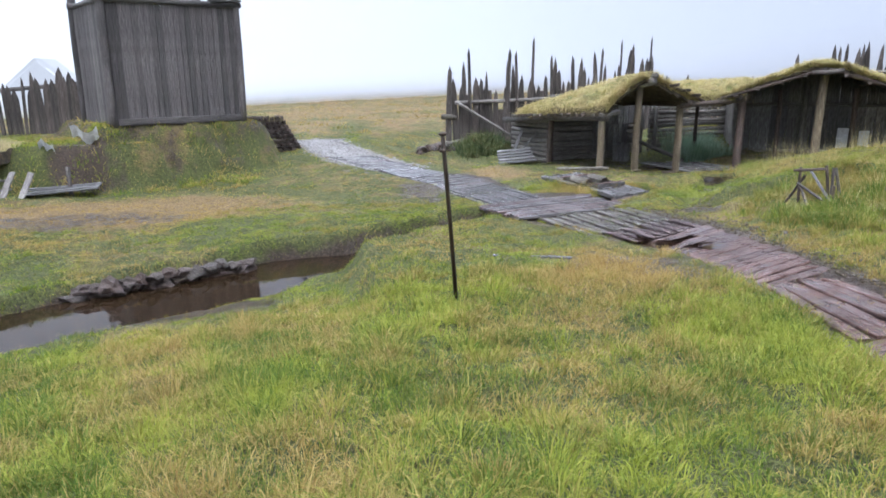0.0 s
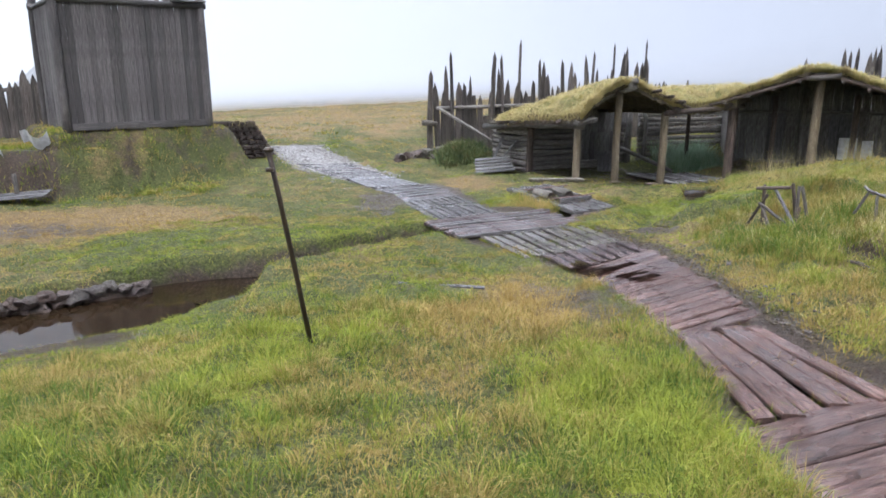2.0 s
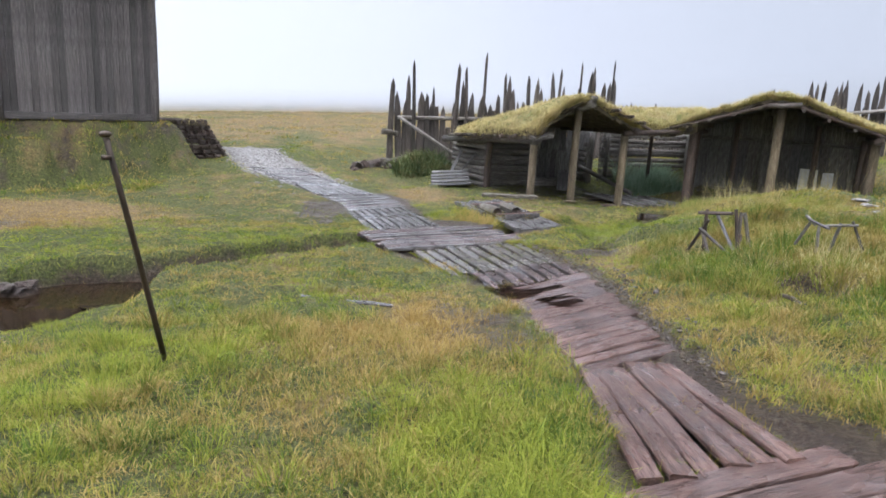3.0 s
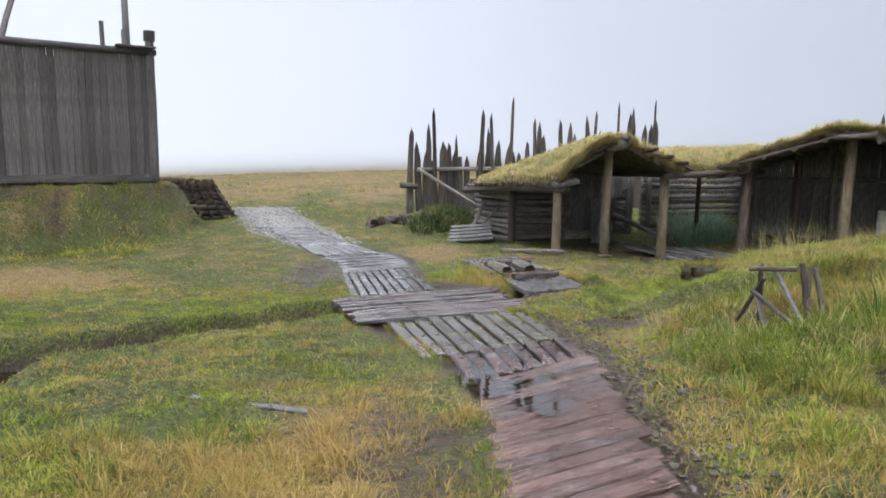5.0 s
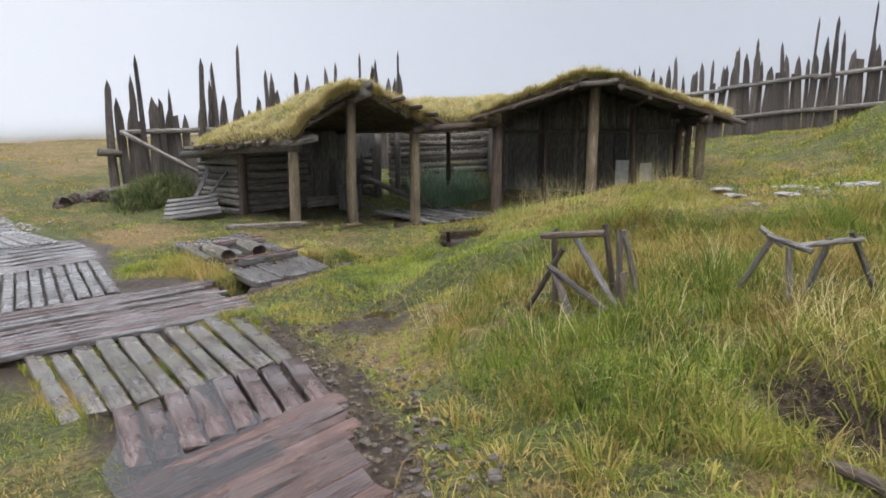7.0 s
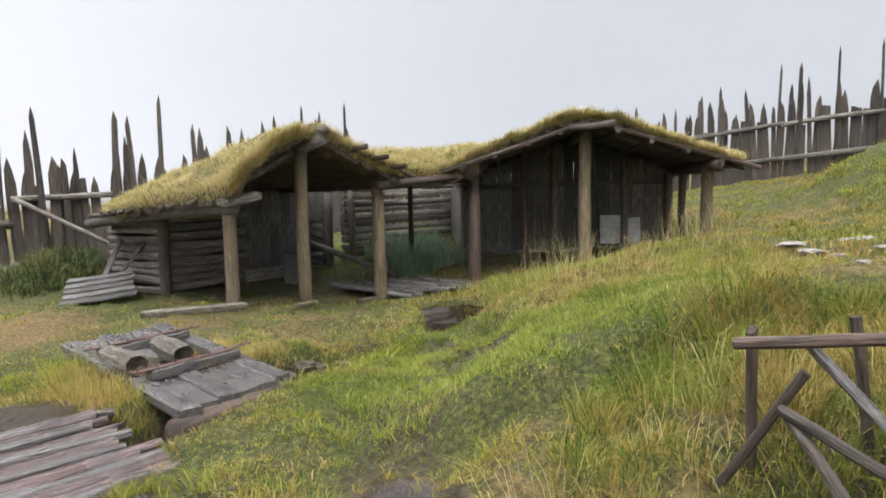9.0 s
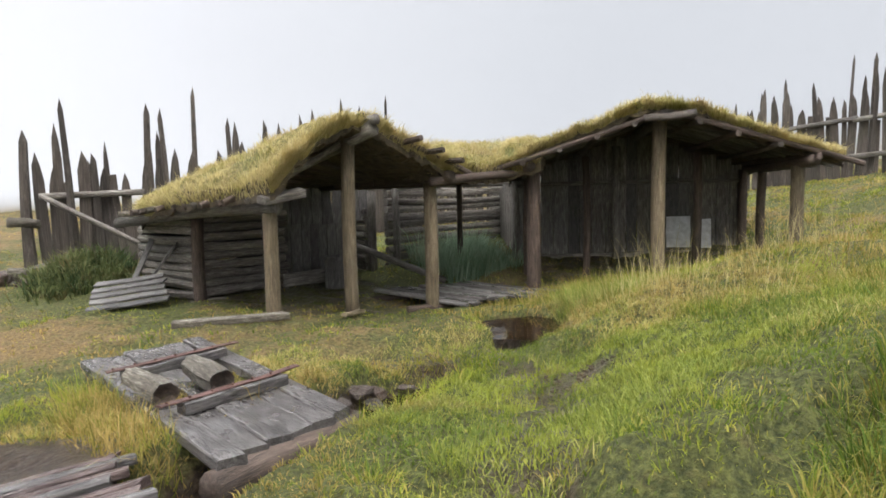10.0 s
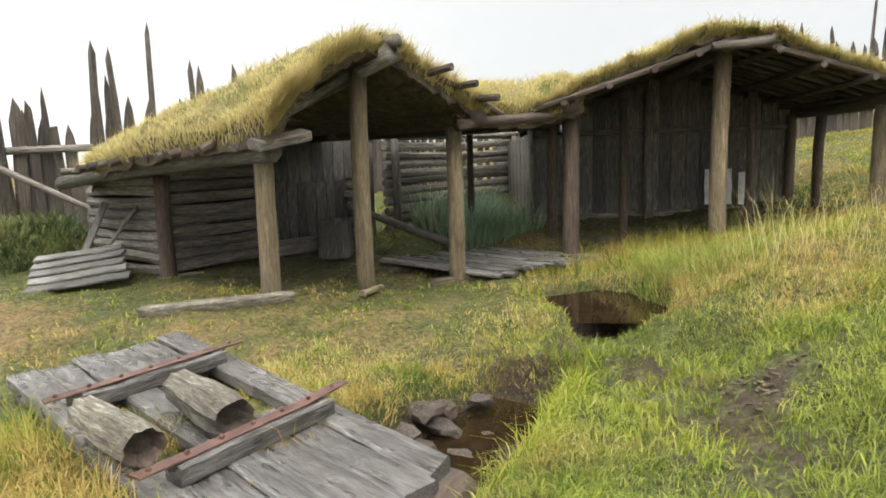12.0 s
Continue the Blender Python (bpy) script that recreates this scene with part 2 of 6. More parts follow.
M_BLUEGRASS = mat("blue_green_grass_blade", blade_look((0.16, 0.25, 0.15), (0.32, 0.42, 0.3), (0.3, 0.36, 0.24), (0.36, 0.42, 0.3), -0.3))


M_HERB = mat("dark_herb_leaf", blade_look((0.05, 0.08, 0.03), (0.14, 0.16, 0.06), (0.18, 0.16, 0.07), (0.26, 0.22, 0.11), 0.0))


def turf(nt, n, l, bs):
    f = texture(nt, 7.0, 6, 0.7, space="World")
    l.new(ramp(nt, f, (0.3, (0.025, 0.019, 0.013)), (0.5, (0.075, 0.058, 0.036)), (0.7, (0.15, 0.12, 0.065))), bs.inputs["Base Color"])
    bs.inputs["Roughness"].default_value = 0.95
    bump(nt, bs, f, 1.0, 0.06)


M_TURF = mat("roof_turf", turf)


def sod(nt, n, l, bs):
    f = texture(nt, 18.0, 6, 0.75, space="World")
    g = texture(nt, 1.7, 4, 0.6, space="World")
    dry = ramp(nt, f, (0.3, (0.1, 0.07, 0.03)), (0.5, (0.27, 0.21, 0.085)), (0.72, (0.46, 0.38, 0.17)))
    moss = ramp(nt, f, (0.3, (0.05, 0.055, 0.015)), (0.5, (0.15, 0.155, 0.04)), (0.72, (0.27, 0.27, 0.08)))
    l.new(blend(nt, ramp(nt, g, (0.42, (0, 0, 0)), (0.6, (1, 1, 1))), dry, moss), bs.inputs["Base Color"])
    bs.inputs["Roughness"].default_value = 0.9
    bump(nt, bs, f, 1.0, 0.08)


M_SOD = mat("dry_grass_sod", sod)


def fog_glow_look(thick_low, thick_high, z0, z1):
    def build(nt, n, l, bs):
        geo = n.new("ShaderNodeNewGeometry")
        sep = n.new("ShaderNodeSeparateXYZ")
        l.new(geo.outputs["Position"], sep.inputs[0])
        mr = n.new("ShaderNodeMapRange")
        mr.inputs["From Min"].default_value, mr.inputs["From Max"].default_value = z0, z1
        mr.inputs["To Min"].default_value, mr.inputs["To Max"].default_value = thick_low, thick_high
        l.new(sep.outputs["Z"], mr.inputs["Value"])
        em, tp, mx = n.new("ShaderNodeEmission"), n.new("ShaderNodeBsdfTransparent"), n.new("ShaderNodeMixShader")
        # emitted haze colour: brighter towards the open valley, greyer before the eastern hills
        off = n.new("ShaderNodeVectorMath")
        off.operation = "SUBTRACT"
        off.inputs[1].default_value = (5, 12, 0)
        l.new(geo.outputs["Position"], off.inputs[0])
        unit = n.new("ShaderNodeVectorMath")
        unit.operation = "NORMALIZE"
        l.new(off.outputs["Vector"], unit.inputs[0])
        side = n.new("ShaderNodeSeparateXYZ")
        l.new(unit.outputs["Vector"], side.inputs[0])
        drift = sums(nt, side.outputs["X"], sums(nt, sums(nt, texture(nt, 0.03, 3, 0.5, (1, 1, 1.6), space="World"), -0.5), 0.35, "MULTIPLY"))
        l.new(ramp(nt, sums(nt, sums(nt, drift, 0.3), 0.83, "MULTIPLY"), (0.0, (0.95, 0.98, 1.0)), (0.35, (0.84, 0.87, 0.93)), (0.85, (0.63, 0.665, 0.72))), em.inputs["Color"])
        # the shell itself glows to paint the haze; no fog scatters light
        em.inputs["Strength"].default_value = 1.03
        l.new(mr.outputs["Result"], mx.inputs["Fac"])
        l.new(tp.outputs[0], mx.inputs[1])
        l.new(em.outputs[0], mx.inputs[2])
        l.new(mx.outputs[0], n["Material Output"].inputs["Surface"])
    return mat("fog_glow_shell", build)


# ---- mesh helpers ----
SPOT = {}


def thing(name, x, y, z, label, category, group=""):
    ob = new(name)
    ob.location = (x, y, z)
    ob.empty_display_size = 0.1
    SPOT[ob] = Matrix.Translation((x, y, z))
    return tagged(ob, label, category, group)


def meshed(bm, name, material, smooth=False):
    me = bpy.data.meshes.new(name)
    bm.to_mesh(me)
    bm.free()
    me.materials.append(material)
    if smooth:
        me.polygons.foreach_set("use_smooth", [True] * len(me.polygons))
    return me


def part(name, me, parent, m=None, label="", material=None, smooth=False):
    """One mesh under a thing; me is a bmesh or a shared mesh, m its pose in the world."""
    if isinstance(me, bmesh.types.BMesh):
        me = meshed(me, name, material, smooth)
    ob = new(name, me)
    ob.parent = parent
    m = m if m is not None else Matrix()
    ob.matrix_basis = SPOT[parent].inverted() @ m
    SPOT[ob] = m
    return tagged(ob, label)


def along(p0, p1, roll=0.0):
    """The pose whose z runs from p0 to p1, with z scaled to the length."""
    p0, p1 = Vector(p0), Vector(p1)
    d = p1 - p0
    z = d.normalized()
    ref = Vector((0, 0, 1)) if abs(z.z) < 0.93 else Vector((0, -1, 0))
    y = (ref - z * ref.dot(z)).normalized()
    x = y.cross(z)
    q = Matrix((x, y, z)).transposed().to_4x4()
    return Matrix.Translation(p0) @ q @ Matrix.Rotation(roll, 4, "Z")


def log_mesh(name, length, r0, r1, material, rnd, sides=9, rings=5, wobble=0.08, point=0.0, flat=1.0):
    """A round timber along z with uneven girth; point: length of a sharpened tip."""
    bm = bmesh.new()
    hs = [length * i / (rings - 1) for i in range(rings)]
    loops = []
    bend = (rnd.uniform(-1, 1) * wobble * 0.5, rnd.uniform(-1, 1) * wobble * 0.5)
    lump = [rnd.uniform(1 - wobble, 1 + wobble) for _ in range(sides)]
    for i, h in enumerate(hs):
        f = i / (rings - 1)
        r = r0 + (r1 - r0) * f
        k = math.sin(math.pi * f)
        loops.append([bm.verts.new((r * lump[j] * rnd.uniform(1 - wobble / 2, 1 + wobble / 2) * math.cos(2 * math.pi * j / sides) + bend[0] * k,
                                    r * flat * lump[j] * math.sin(2 * math.pi * j / sides) + bend[1] * k, h)) for j in range(sides)])
    if point:
        tip = bm.verts.new((rnd.uniform(-0.3, 0.3) * r1, 0, length + point))
    for a, b in zip(loops, loops[1:]):
        for j in range(sides):
            bm.faces.new((a[j], a[(j + 1) % sides], b[(j + 1) % sides], b[j]))
    bm.faces.new(loops[0][::-1])
    if point:
        for j in range(sides):
            bm.faces.new((loops[-1][j], loops[-1][(j + 1) % sides], tip))
    else:
        bm.faces.new(loops[-1])
    return meshed(bm, name, material, True if sides > 8 and not point else False)


def plank_mesh(name, length, width, thick, material, rnd, ragged=0.03, cuts=4, warp=0.01):
    """A sawn board along z, width along x, with worn edges and uneven ends."""
    bm = bmesh.new()
    b = min(thick * 0.3, 0.012)
    rows = []
    for i in range(cuts + 1):
        h = length * i / cuts
        w = width / 2 * rnd.uniform(0.95, 1.03)
        o = rnd.uniform(-warp, warp)
        e0, e1 = (rnd.uniform(-ragged, ragged), rnd.uniform(-ragged, ragged)) if i in (0, cuts) else (0, 0)
        ring = [(-w, -thick / 2 + b), (-w + b, -thick / 2), (w - b, -thick / 2), (w, -thick / 2 + b),
                (w, thick / 2 - b), (w - b, thick / 2), (-w + b, thick / 2), (-w, thick / 2 - b)]
        rows.append([bm.verts.new((x, y + o, h + (e0 if x < 0 else e1))) for x, y in ring])
    for p, q in zip(rows, rows[1:]):
        for j in range(8):
            bm.faces.new((p[j], p[(j + 1) % 8], q[(j + 1) % 8], q[j]))
    bm.faces.new(rows[0][::-1])
    bm.faces.new(rows[-1])
    return meshed(bm, name, material)


def rock_mesh(name, rnd, material, flat=0.7):
    bm = bmesh.new()
    bmesh.ops.create_icosphere(bm, subdivisions=2, radius=1)
    off = Vector((rnd.uniform(0, 50), rnd.uniform(0, 50), 0))
    for v in bm.verts:
        k = 1 + 0.75 * noise.noise(v.co * 1.2 + off) + 0.2 * noise.noise(v.co * 3 + off)
        v.co = Vector((v.co.x * k, v.co.y * k * 0.85, v.co.z * k * flat))
    return meshed(bm, name, material)


def grid_mesh(name, pts, material, smooth=True):
    """A sheet through a (rows, columns, 3) array of points."""
    r, c = pts.shape[:2]
    idx = np.arange(r * c).reshape(r, c)
    quads = np.stack([idx[:-1, :-1], idx[:-1, 1:], idx[1:, 1:], idx[1:, :-1]], -1).reshape(-1, 4)
    me = bpy.data.meshes.new(name)
    me.vertices.add(r * c)
    me.vertices.foreach_set("co", pts.reshape(-1).astype(np.float32))
    me.loops.add(quads.size)
    me.loops.foreach_set("vertex_index", quads.reshape(-1).astype(np.int32))
    me.polygons.add(len(quads))
    me.polygons.foreach_set("loop_start", np.arange(0, quads.size, 4, dtype=np.int32))
    me.update(calc_edges=True)
    me.materials.append(material)
    if smooth:
        me.polygons.foreach_set("use_smooth", [True] * len(me.polygons))
    return me


rng = np.random.default_rng(7)


def blades_mesh(name, x, y, z, height, width, material, lean=0.45, turn=None, dry=None):
    """Grass: one bent two-piece blade at every place."""
    n = len(x)
    a = rng.uniform(0, 2 * math.pi, n)
    b = rng.uniform(0, 2 * math.pi, n) if turn is None else turn + rng.normal(0, 0.6, n)
    h = height * rng.uniform(0.55, 1.25, n)
    w = width * rng.uniform(0.7, 1.3, n)
    k = lean * rng.uniform(0.2, 1.5, n)
    dx, dy = np.cos(b) * k * h, np.sin(b) * k * h
    sx, sy = np.cos(a) * w / 2, np.sin(a) * w / 2
    v = np.empty((n, 5, 3), np.float32)
    v[:, 0] = np.stack([x - sx, y - sy, z], -1)
    v[:, 1] = np.stack([x + sx, y + sy, z], -1)
    v[:, 2] = np.stack([x + sx * 0.8 + dx * 0.35, y + sy * 0.8 + dy * 0.35, z + h * 0.6], -1)
    v[:, 3] = np.stack([x - sx * 0.8 + dx * 0.35, y - sy * 0.8 + dy * 0.35, z + h * 0.6], -1)
    v[:, 4] = np.stack([x + dx, y + dy, z + h * np.maximum(0.5, 1 - k * k * 0.3)], -1)
    base = (np.arange(n) * 5)[:, None]
    loops = np.concatenate([base + np.array([[0, 1, 2, 3]]), base + np.array([[3, 2, 4]])], 1).reshape(-1)
    start = ((np.arange(n) * 7)[:, None] + np.array([[0, 4]])).reshape(-1)
    me = bpy.data.meshes.new(name)
    me.vertices.add(n * 5)
    me.vertices.foreach_set("co", v.reshape(-1))
    me.loops.add(n * 7)
    me.loops.foreach_set("vertex_index", loops.astype(np.int32))
    me.polygons.add(n * 2)
    me.polygons.foreach_set("loop_start", start.astype(np.int32))
    me.update(calc_edges=True)
    me.materials.append(material)
    if dry is not None:
        at = me.attributes.new("dry", "FLOAT", "POINT")
        at.data.foreach_set("value", np.repeat(dry, 5).astype(np.float32))
    return me


# ---- the lie of the land ----
KNOLLS = [(0, 0, 4, 0.472), (4, 4, 4, -0.459), (8.5, 6, 3, 0.017), (12.5, 10.5, 3.5, -0.028), (10, 14, 3, -0.647), (5, 10, 3, -0.571),
          (-3, 9, 5, -0.603), (4, 16, 5, -0.683), (12.5, 19, 3.5, -0.742), (-4, 20, 7, -0.893), (8, 24, 6, -0.864), (17, 18, 4, -0.806),
          (22, 13, 6, -0.441), (30, 20, 9, 0.554), (0, 32, 14, 0.035), (25, 32, 12, -1.139), (9, 10.5, 2, -0.09)]
CREEK = [(-12, 5.6, 0.7), (-5.2, 8.0, 0.6), (-3.4, 8.95, 0.6), (-2.6, 9.5, 0.62), (-1.6, 9.95, 0.65), (-0.75, 10.4, 0.7), (-0.1, 10.95, 0.48), (1.1, 11.25, 0.32), (1.9, 11.95, 0.24),
         (2.65, 12.55, 0.2), (3.65, 13.25, 0.19), (4.4, 13.35, 0.3), (6.4, 13.2, 0.3), (7.6, 13.9, 0.25), (8.2, 14.28, 0.26), (8.72, 14.66, 0.27), (9.2, 14.92, 0.24), (9.68, 15.1, 0.13)]
POOL = [(11.0, 15.4, 0.24), (11.3, 15.7, 0.36), (11.5, 16.1, 0.34), (11.6, 16.6, 0.1)]
POOL_Z = -1.17
CREST = [(11.9, 14.3, 0.0), (13.0, 14.3, 0.0), (13.6, 13.2, 0.0)]
WATER_Z = -1.46
# the walkway's middle line: x, y, half width
PATHLINE = [(5.2, 1.0, 1.05), (5.25, 3.0, 1.0), (5.2, 4.3, 0.85), (5.15, 4.5, 0.55), (5.35, 6.0, 0.45), (5.65, 7.7, 0.5), (5.9, 9.4, 0.62), (5.85, 11.2, 0.75), (5.4, 12.2, 1.0), (5.3, 14.0, 1.0),
            (4.9, 14.5, 0.65), (4.85, 16.0, 0.65), (4.75, 18.7, 0.75), (4.0, 20.7, 0.85), (2.4, 24.0, 0.9), (1.3, 27.5, 0.8)]
TRAIL = [(7.6, 11.3, 0.15), (8.7, 12.6, 0.2), (9.6, 13.5, 0.3), (10.15, 14.3, 0.25), (10.1, 15.3, 0.3), (9.3, 15.9, 0.15)]


def soft(a, b, v):
    t = np.clip((v - a) / (b - a), 0, 1)
    return t * t * (3 - 2 * t)


def near_line(x, y, line):
    """Distance to a broken line less its half width there."""
    best = np.full(np.shape(x), 1e9)
    for (x0, y0, w0), (x1, y1, w1) in zip(line, line[1:]):
        dx, dy = x1 - x0, y1 - y0
        t = np.clip(((x - x0) * dx + (y - y0) * dy) / (dx * dx + dy * dy), 0, 1)
        best = np.minimum(best, np.hypot(x - x0 - t * dx, y - y0 - t * dy) - (w0 + (w1 - w0) * t))
    return best


def ripple(x, y):
    return (np.sin(x * 2.1 + 1.3 * np.sin(y * 1.7)) * np.sin(y * 2.4 + 1.1 * np.sin(x * 1.3)) * 0.5
            + np.sin(x * 5.3 + 2 * np.sin(y * 3.1)) * np.sin(y * 4.7 + 1.7 * np.sin(x * 4.1)) * 0.3
            + np.sin(x * 11.7 + 2 * np.sin(y * 7.3)) * np.sin(y * 12.9 + np.sin(x * 9.1)) * 0.2)


def base_z(x, y):
    z = -0.215 + 0.0387 * np.clip(x, -15, 45) - 0.0182 * np.clip(y, -8, 45)
    for a, b, r, h in KNOLLS:
        z = z + h * np.exp(-((x - a) ** 2 + (y - b) ** 2) / (r * r))
    far = np.hypot(x - 5, y - 12)
    return z + 0.022 * np.maximum(0, far - 45) + 0.16 * np.maximum(0, x - 48)


def box_d(x, y, cx, cy, ux, uy, hu, hv):
    u, v = (x - cx) * ux + (y - cy) * uy, -(x - cx) * uy + (y - cy) * ux
    return np.hypot(np.maximum(np.abs(u) - hu, 0), np.maximum(np.abs(v) - hv, 0))


def land(x, y):
    """Ground height, with the creek cut in and the tower's mound."""
    x, y = np.asarray(x, float), np.asarray(y, float)
    z = base_z(x, y)
    path = near_line(x, y, PATHLINE)
    trail = near_line(x, y, TRAIL)
    z = z + (0.06 * ripple(x, y) + 0.045 * ripple(x * 1.6 + 1, y * 1.6 + 2) + 0.05 * ripple(x * 3.1 + 4, y * 3.1)) * soft(0, 0.6, path)
    z = z - 0.045 * (1 - soft(-0.18, -0.05, path)) - 0.13 * (1 - soft(0, 0.7, trail))
    mound = 1 - soft(0.0, 1.25, box_d(x, y, -4.0, 25.0, 0.887, 0.461, 2.3, 2.2) + 0.3 * ripple(x * 0.8, y * 0.8))
    z = z + 0.3 * ripple(x * 0.9 + 2, y * 1.1) * 4 * mound * (1 - mound)
    ledge = 1 - soft(0.0, 0.8, box_d(x, y, -9.3, 24.5, 0.995, 0.1, 5.0, 3.2) + 0.12 * ripple(x, y))
    z = np.where(mound > 0, np.maximum(z, z + (0.12 - z) * mound), z)
    z = np.where(ledge > 0, np.maximum(z, z + (-0.35 - z) * ledge), z)
    z = z - 0.14 * (1 - soft(0.0, 0.16, box_d(x, y, 5.4, 13.1, 0.995, 0.09, 1.15, 0.72)))
    hole = np.hypot(x - 8.45, y - 9.35)
    z = z - 0.14 * (1 - soft(0.2, 0.6, hole))
    s = y - (11.15 - 0.18 * (x - 8.1)) + 0.15 * ripple(x, y)
    z = z + 0.26 * soft(-0.1, 0.12, s) * np.exp(-(s / 1.5) ** 2) * soft(7.7, 8.5, x) * (1 - soft(10.6, 12.0, x))
    z = z + 0.16 * np.exp(-((x - 11.2) ** 2 + (y - 12.6) ** 2) / 1.7)
    z = z + 1.2 * np.exp(-((x - 24.6) ** 2 + (y - 15.6) ** 2) / 3.0)
    z = z - 0.42 * np.exp(-((x - 7.95) ** 2 / 0.06 + (y - 7.15) ** 2 / 0.2)) + 0.1 * np.exp(-((x - 8.4) ** 2 / 0.06 + (y - 7.2) ** 2 / 0.25))
    z = z + 0.25 * np.exp(-(near_line(x, y, CREST) / 0.85) ** 2)
    z = z + 0.55 * np.exp(-((x - 7.3) ** 2 + (y - 24.6) ** 2) / 0.9)
    stream = near_line(x, y, CREEK)
    bank = np.minimum(stream, near_line(x, y, POOL)) + 0.05 * ripple(x * 1.7, y * 1.7)
    mid = np.interp(x, [p[0] for p in CREEK], [p[1] for p in CREEK])
    shore = WATER_Z - 0.02 + 0.19 * np.maximum(stream, 0) + 0.03 * ripple(x * 2, y * 2)
    z = np.where((x < 2.6) & (y < mid) & (stream > 0), np.minimum(z, shore + 3 * soft(0.7, 2.6, x)), z)
    return np.where(bank < 0.3, np.minimum(z, -1.7 + (z + 1.7) * soft(0.0, 0.26, bank)), z)


def spot(x, y):
    return float(land(x, y))


def spread(lo, hi, step, end, grow=1.18):
    core = list(np.arange(lo, hi + step / 2, step))
    s, v = step, core[-1]
    while v < end:
        s *= grow
        v += s
        core.append(v)
    s, v, low = step, lo, []
    while v > -end:
        s *= grow
        v -= s
        low.append(v)
    return np.array(low[::-1] + core)


gx, gy = spread(-7, 19, 0.11, 900), spread(1.5, 24, 0.11, 900)
GX, GY = np.meshgrid(gx, gy)
GZ = land(GX, GY)
ground_me = grid_mesh("ground", np.stack([GX, GY, GZ], -1), M_GROUND)


def left_of_way(x, y):
    line = np.array(PATHLINE)
    return (x < np.interp(y, line[:, 1], line[:, 0])) * 1.0


def dryness(x, y):
    d = 0.75 * (1 - soft(0.0, 1.0, np.hypot((x - 4.3) / 1.1, (y - 7.6) / 2.3)))
    d = d + 1.1 * (1 - soft(0.2, 1.0, np.hypot((x + 4.0) / 5.5, (y - 16.8) / 3.4)))
    d = d + 0.5 * (1 - soft(0.3, 1.0, np.hypot((x - 6.3) / 1.6, (y - 19.5) / 2.6)))
    d = d + 0.3 * (1 - soft(0.2, 1.0, np.hypot((x - 9.5) / 1.8, (y - 7.5) / 1.6)))
    d = d + 0.35 * soft(26, 34, y) - 0.4 * (1 - soft(0.4, 1.0, np.hypot((x - 9.6) / 2.6, (y - 13.0) / 2.4)))
    d = d - 0.12 * (1 - soft(0.3, 1.0, np.hypot((x - 1.0) / 4.0, (y - 3.5) / 3.0))) - 0.3 * (1 - soft(0.4, 1.0, np.hypot((x - 0.5) / 3.4, (y - 13.3) / 1.9)))
    return d + 0.25 * (1 - soft(0.2, 1.0, np.hypot((x - 11.4) / 1.0, (y - 13.6) / 1.8)))


def muddiness(x, y):
    p = near_line(x, y, PATHLINE) + 0.12 * ripple(x, y) + 0.2 * left_of_way(x, y)
    m = 0.95 * (1 - soft(0.0, 0.45, p)) * (1 - soft(19.5, 21, y))
    m = np.maximum(m, 0.9 * (1 - soft(0.4, 1.0, np.hypot((x - 7.3) / 0.55, (y - 10.8) / 0.6))))
    m = np.maximum(m, 0.5 * (1 - soft(0.0, 0.3, near_line(x, y, TRAIL) + 0.1 * ripple(x, y))))
    m = np.maximum(m, 0.75 * (1 - soft(0.4, 1.0, np.hypot((x - 3.5) / 0.9, (y - 17.6) / 2.4) + 0.3 * ripple(x, y))))
    m = np.maximum(m, 0.9 * (1 - soft(0.02, 0.3, np.minimum(near_line(x, y, CREEK), near_line(x, y, POOL)))))
    m = np.maximum(m, 0.5 * (1 - soft(0.5, 1.0, np.hypot((x - 4.6) / 0.7, (y - 7.6) / 2.0))))
    m = np.maximum(m, 0.8 * (1 - soft(0.2, 0.6, np.hypot(x - 8.45, y - 9.35))))
    m = np.maximum(m, 0.8 * (1 - soft(0.0, 0.5, np.hypot((x + 1.3) / 1.3, (y - 8.9) / 0.5) - 0.7)))
    m = np.maximum(m, 0.7 * (1 - soft(0.1, 0.4, np.hypot((x - 10.2) / 1.2, (y - 15.3) / 0.5) - 0.3)))
    m = np.maximum(m, 0.55 * (1 - soft(0.3, 1.0, np.hypot((x + 4.5) / 4.5, (y - 15.5) / 2.2) + 0.2 * ripple(x, y))))
    m = np.maximum(m, (0.3 + 0.5 * ripple(x * 1.3, y * 1.3)) * (1 - soft(0.8, 1.6, box_d(x, y, -4.0, 25.0, 0.887, 0.461, 2.3, 2.2) + 0.3 * ripple(x, y))))
    m = np.maximum(m, 0.8 * (1 - soft(0.3, 1.0, np.hypot((x + 5.6) / 1.3, (y - 21.3) / 0.9) + 0.3 * ripple(x * 1.5, y * 1.5))))
    m = np.maximum(m, 1.1 * np.exp(-((x - 7.95) ** 2 / 0.1 + (y - 7.15) ** 2 / 0.28)))
    m = np.maximum(m, 0.7 * (1 - soft(0.1, 0.5, np.hypot((x - 10.05) / 0.9, (y - 13.55) / 0.6) + 0.3 * ripple(x * 2, y * 2))))
    hut = box_d(x, y, 10.4, 21.2, 0.975, 0.222, 1.6, 2.5)
    hut2 = box_d(x, y, 16.6, 19.0, 0.764, -0.645, 2.0, 1.3)
    return np.maximum(m, 0.45 * (1 - soft(0.0, 0.4, np.minimum(hut, hut2))))


def graveliness(x, y):
    p = near_line(x, y, PATHLINE)
    return (1 - soft(-0.1, 0.5, p)) * soft(21.5, 23.5, y)


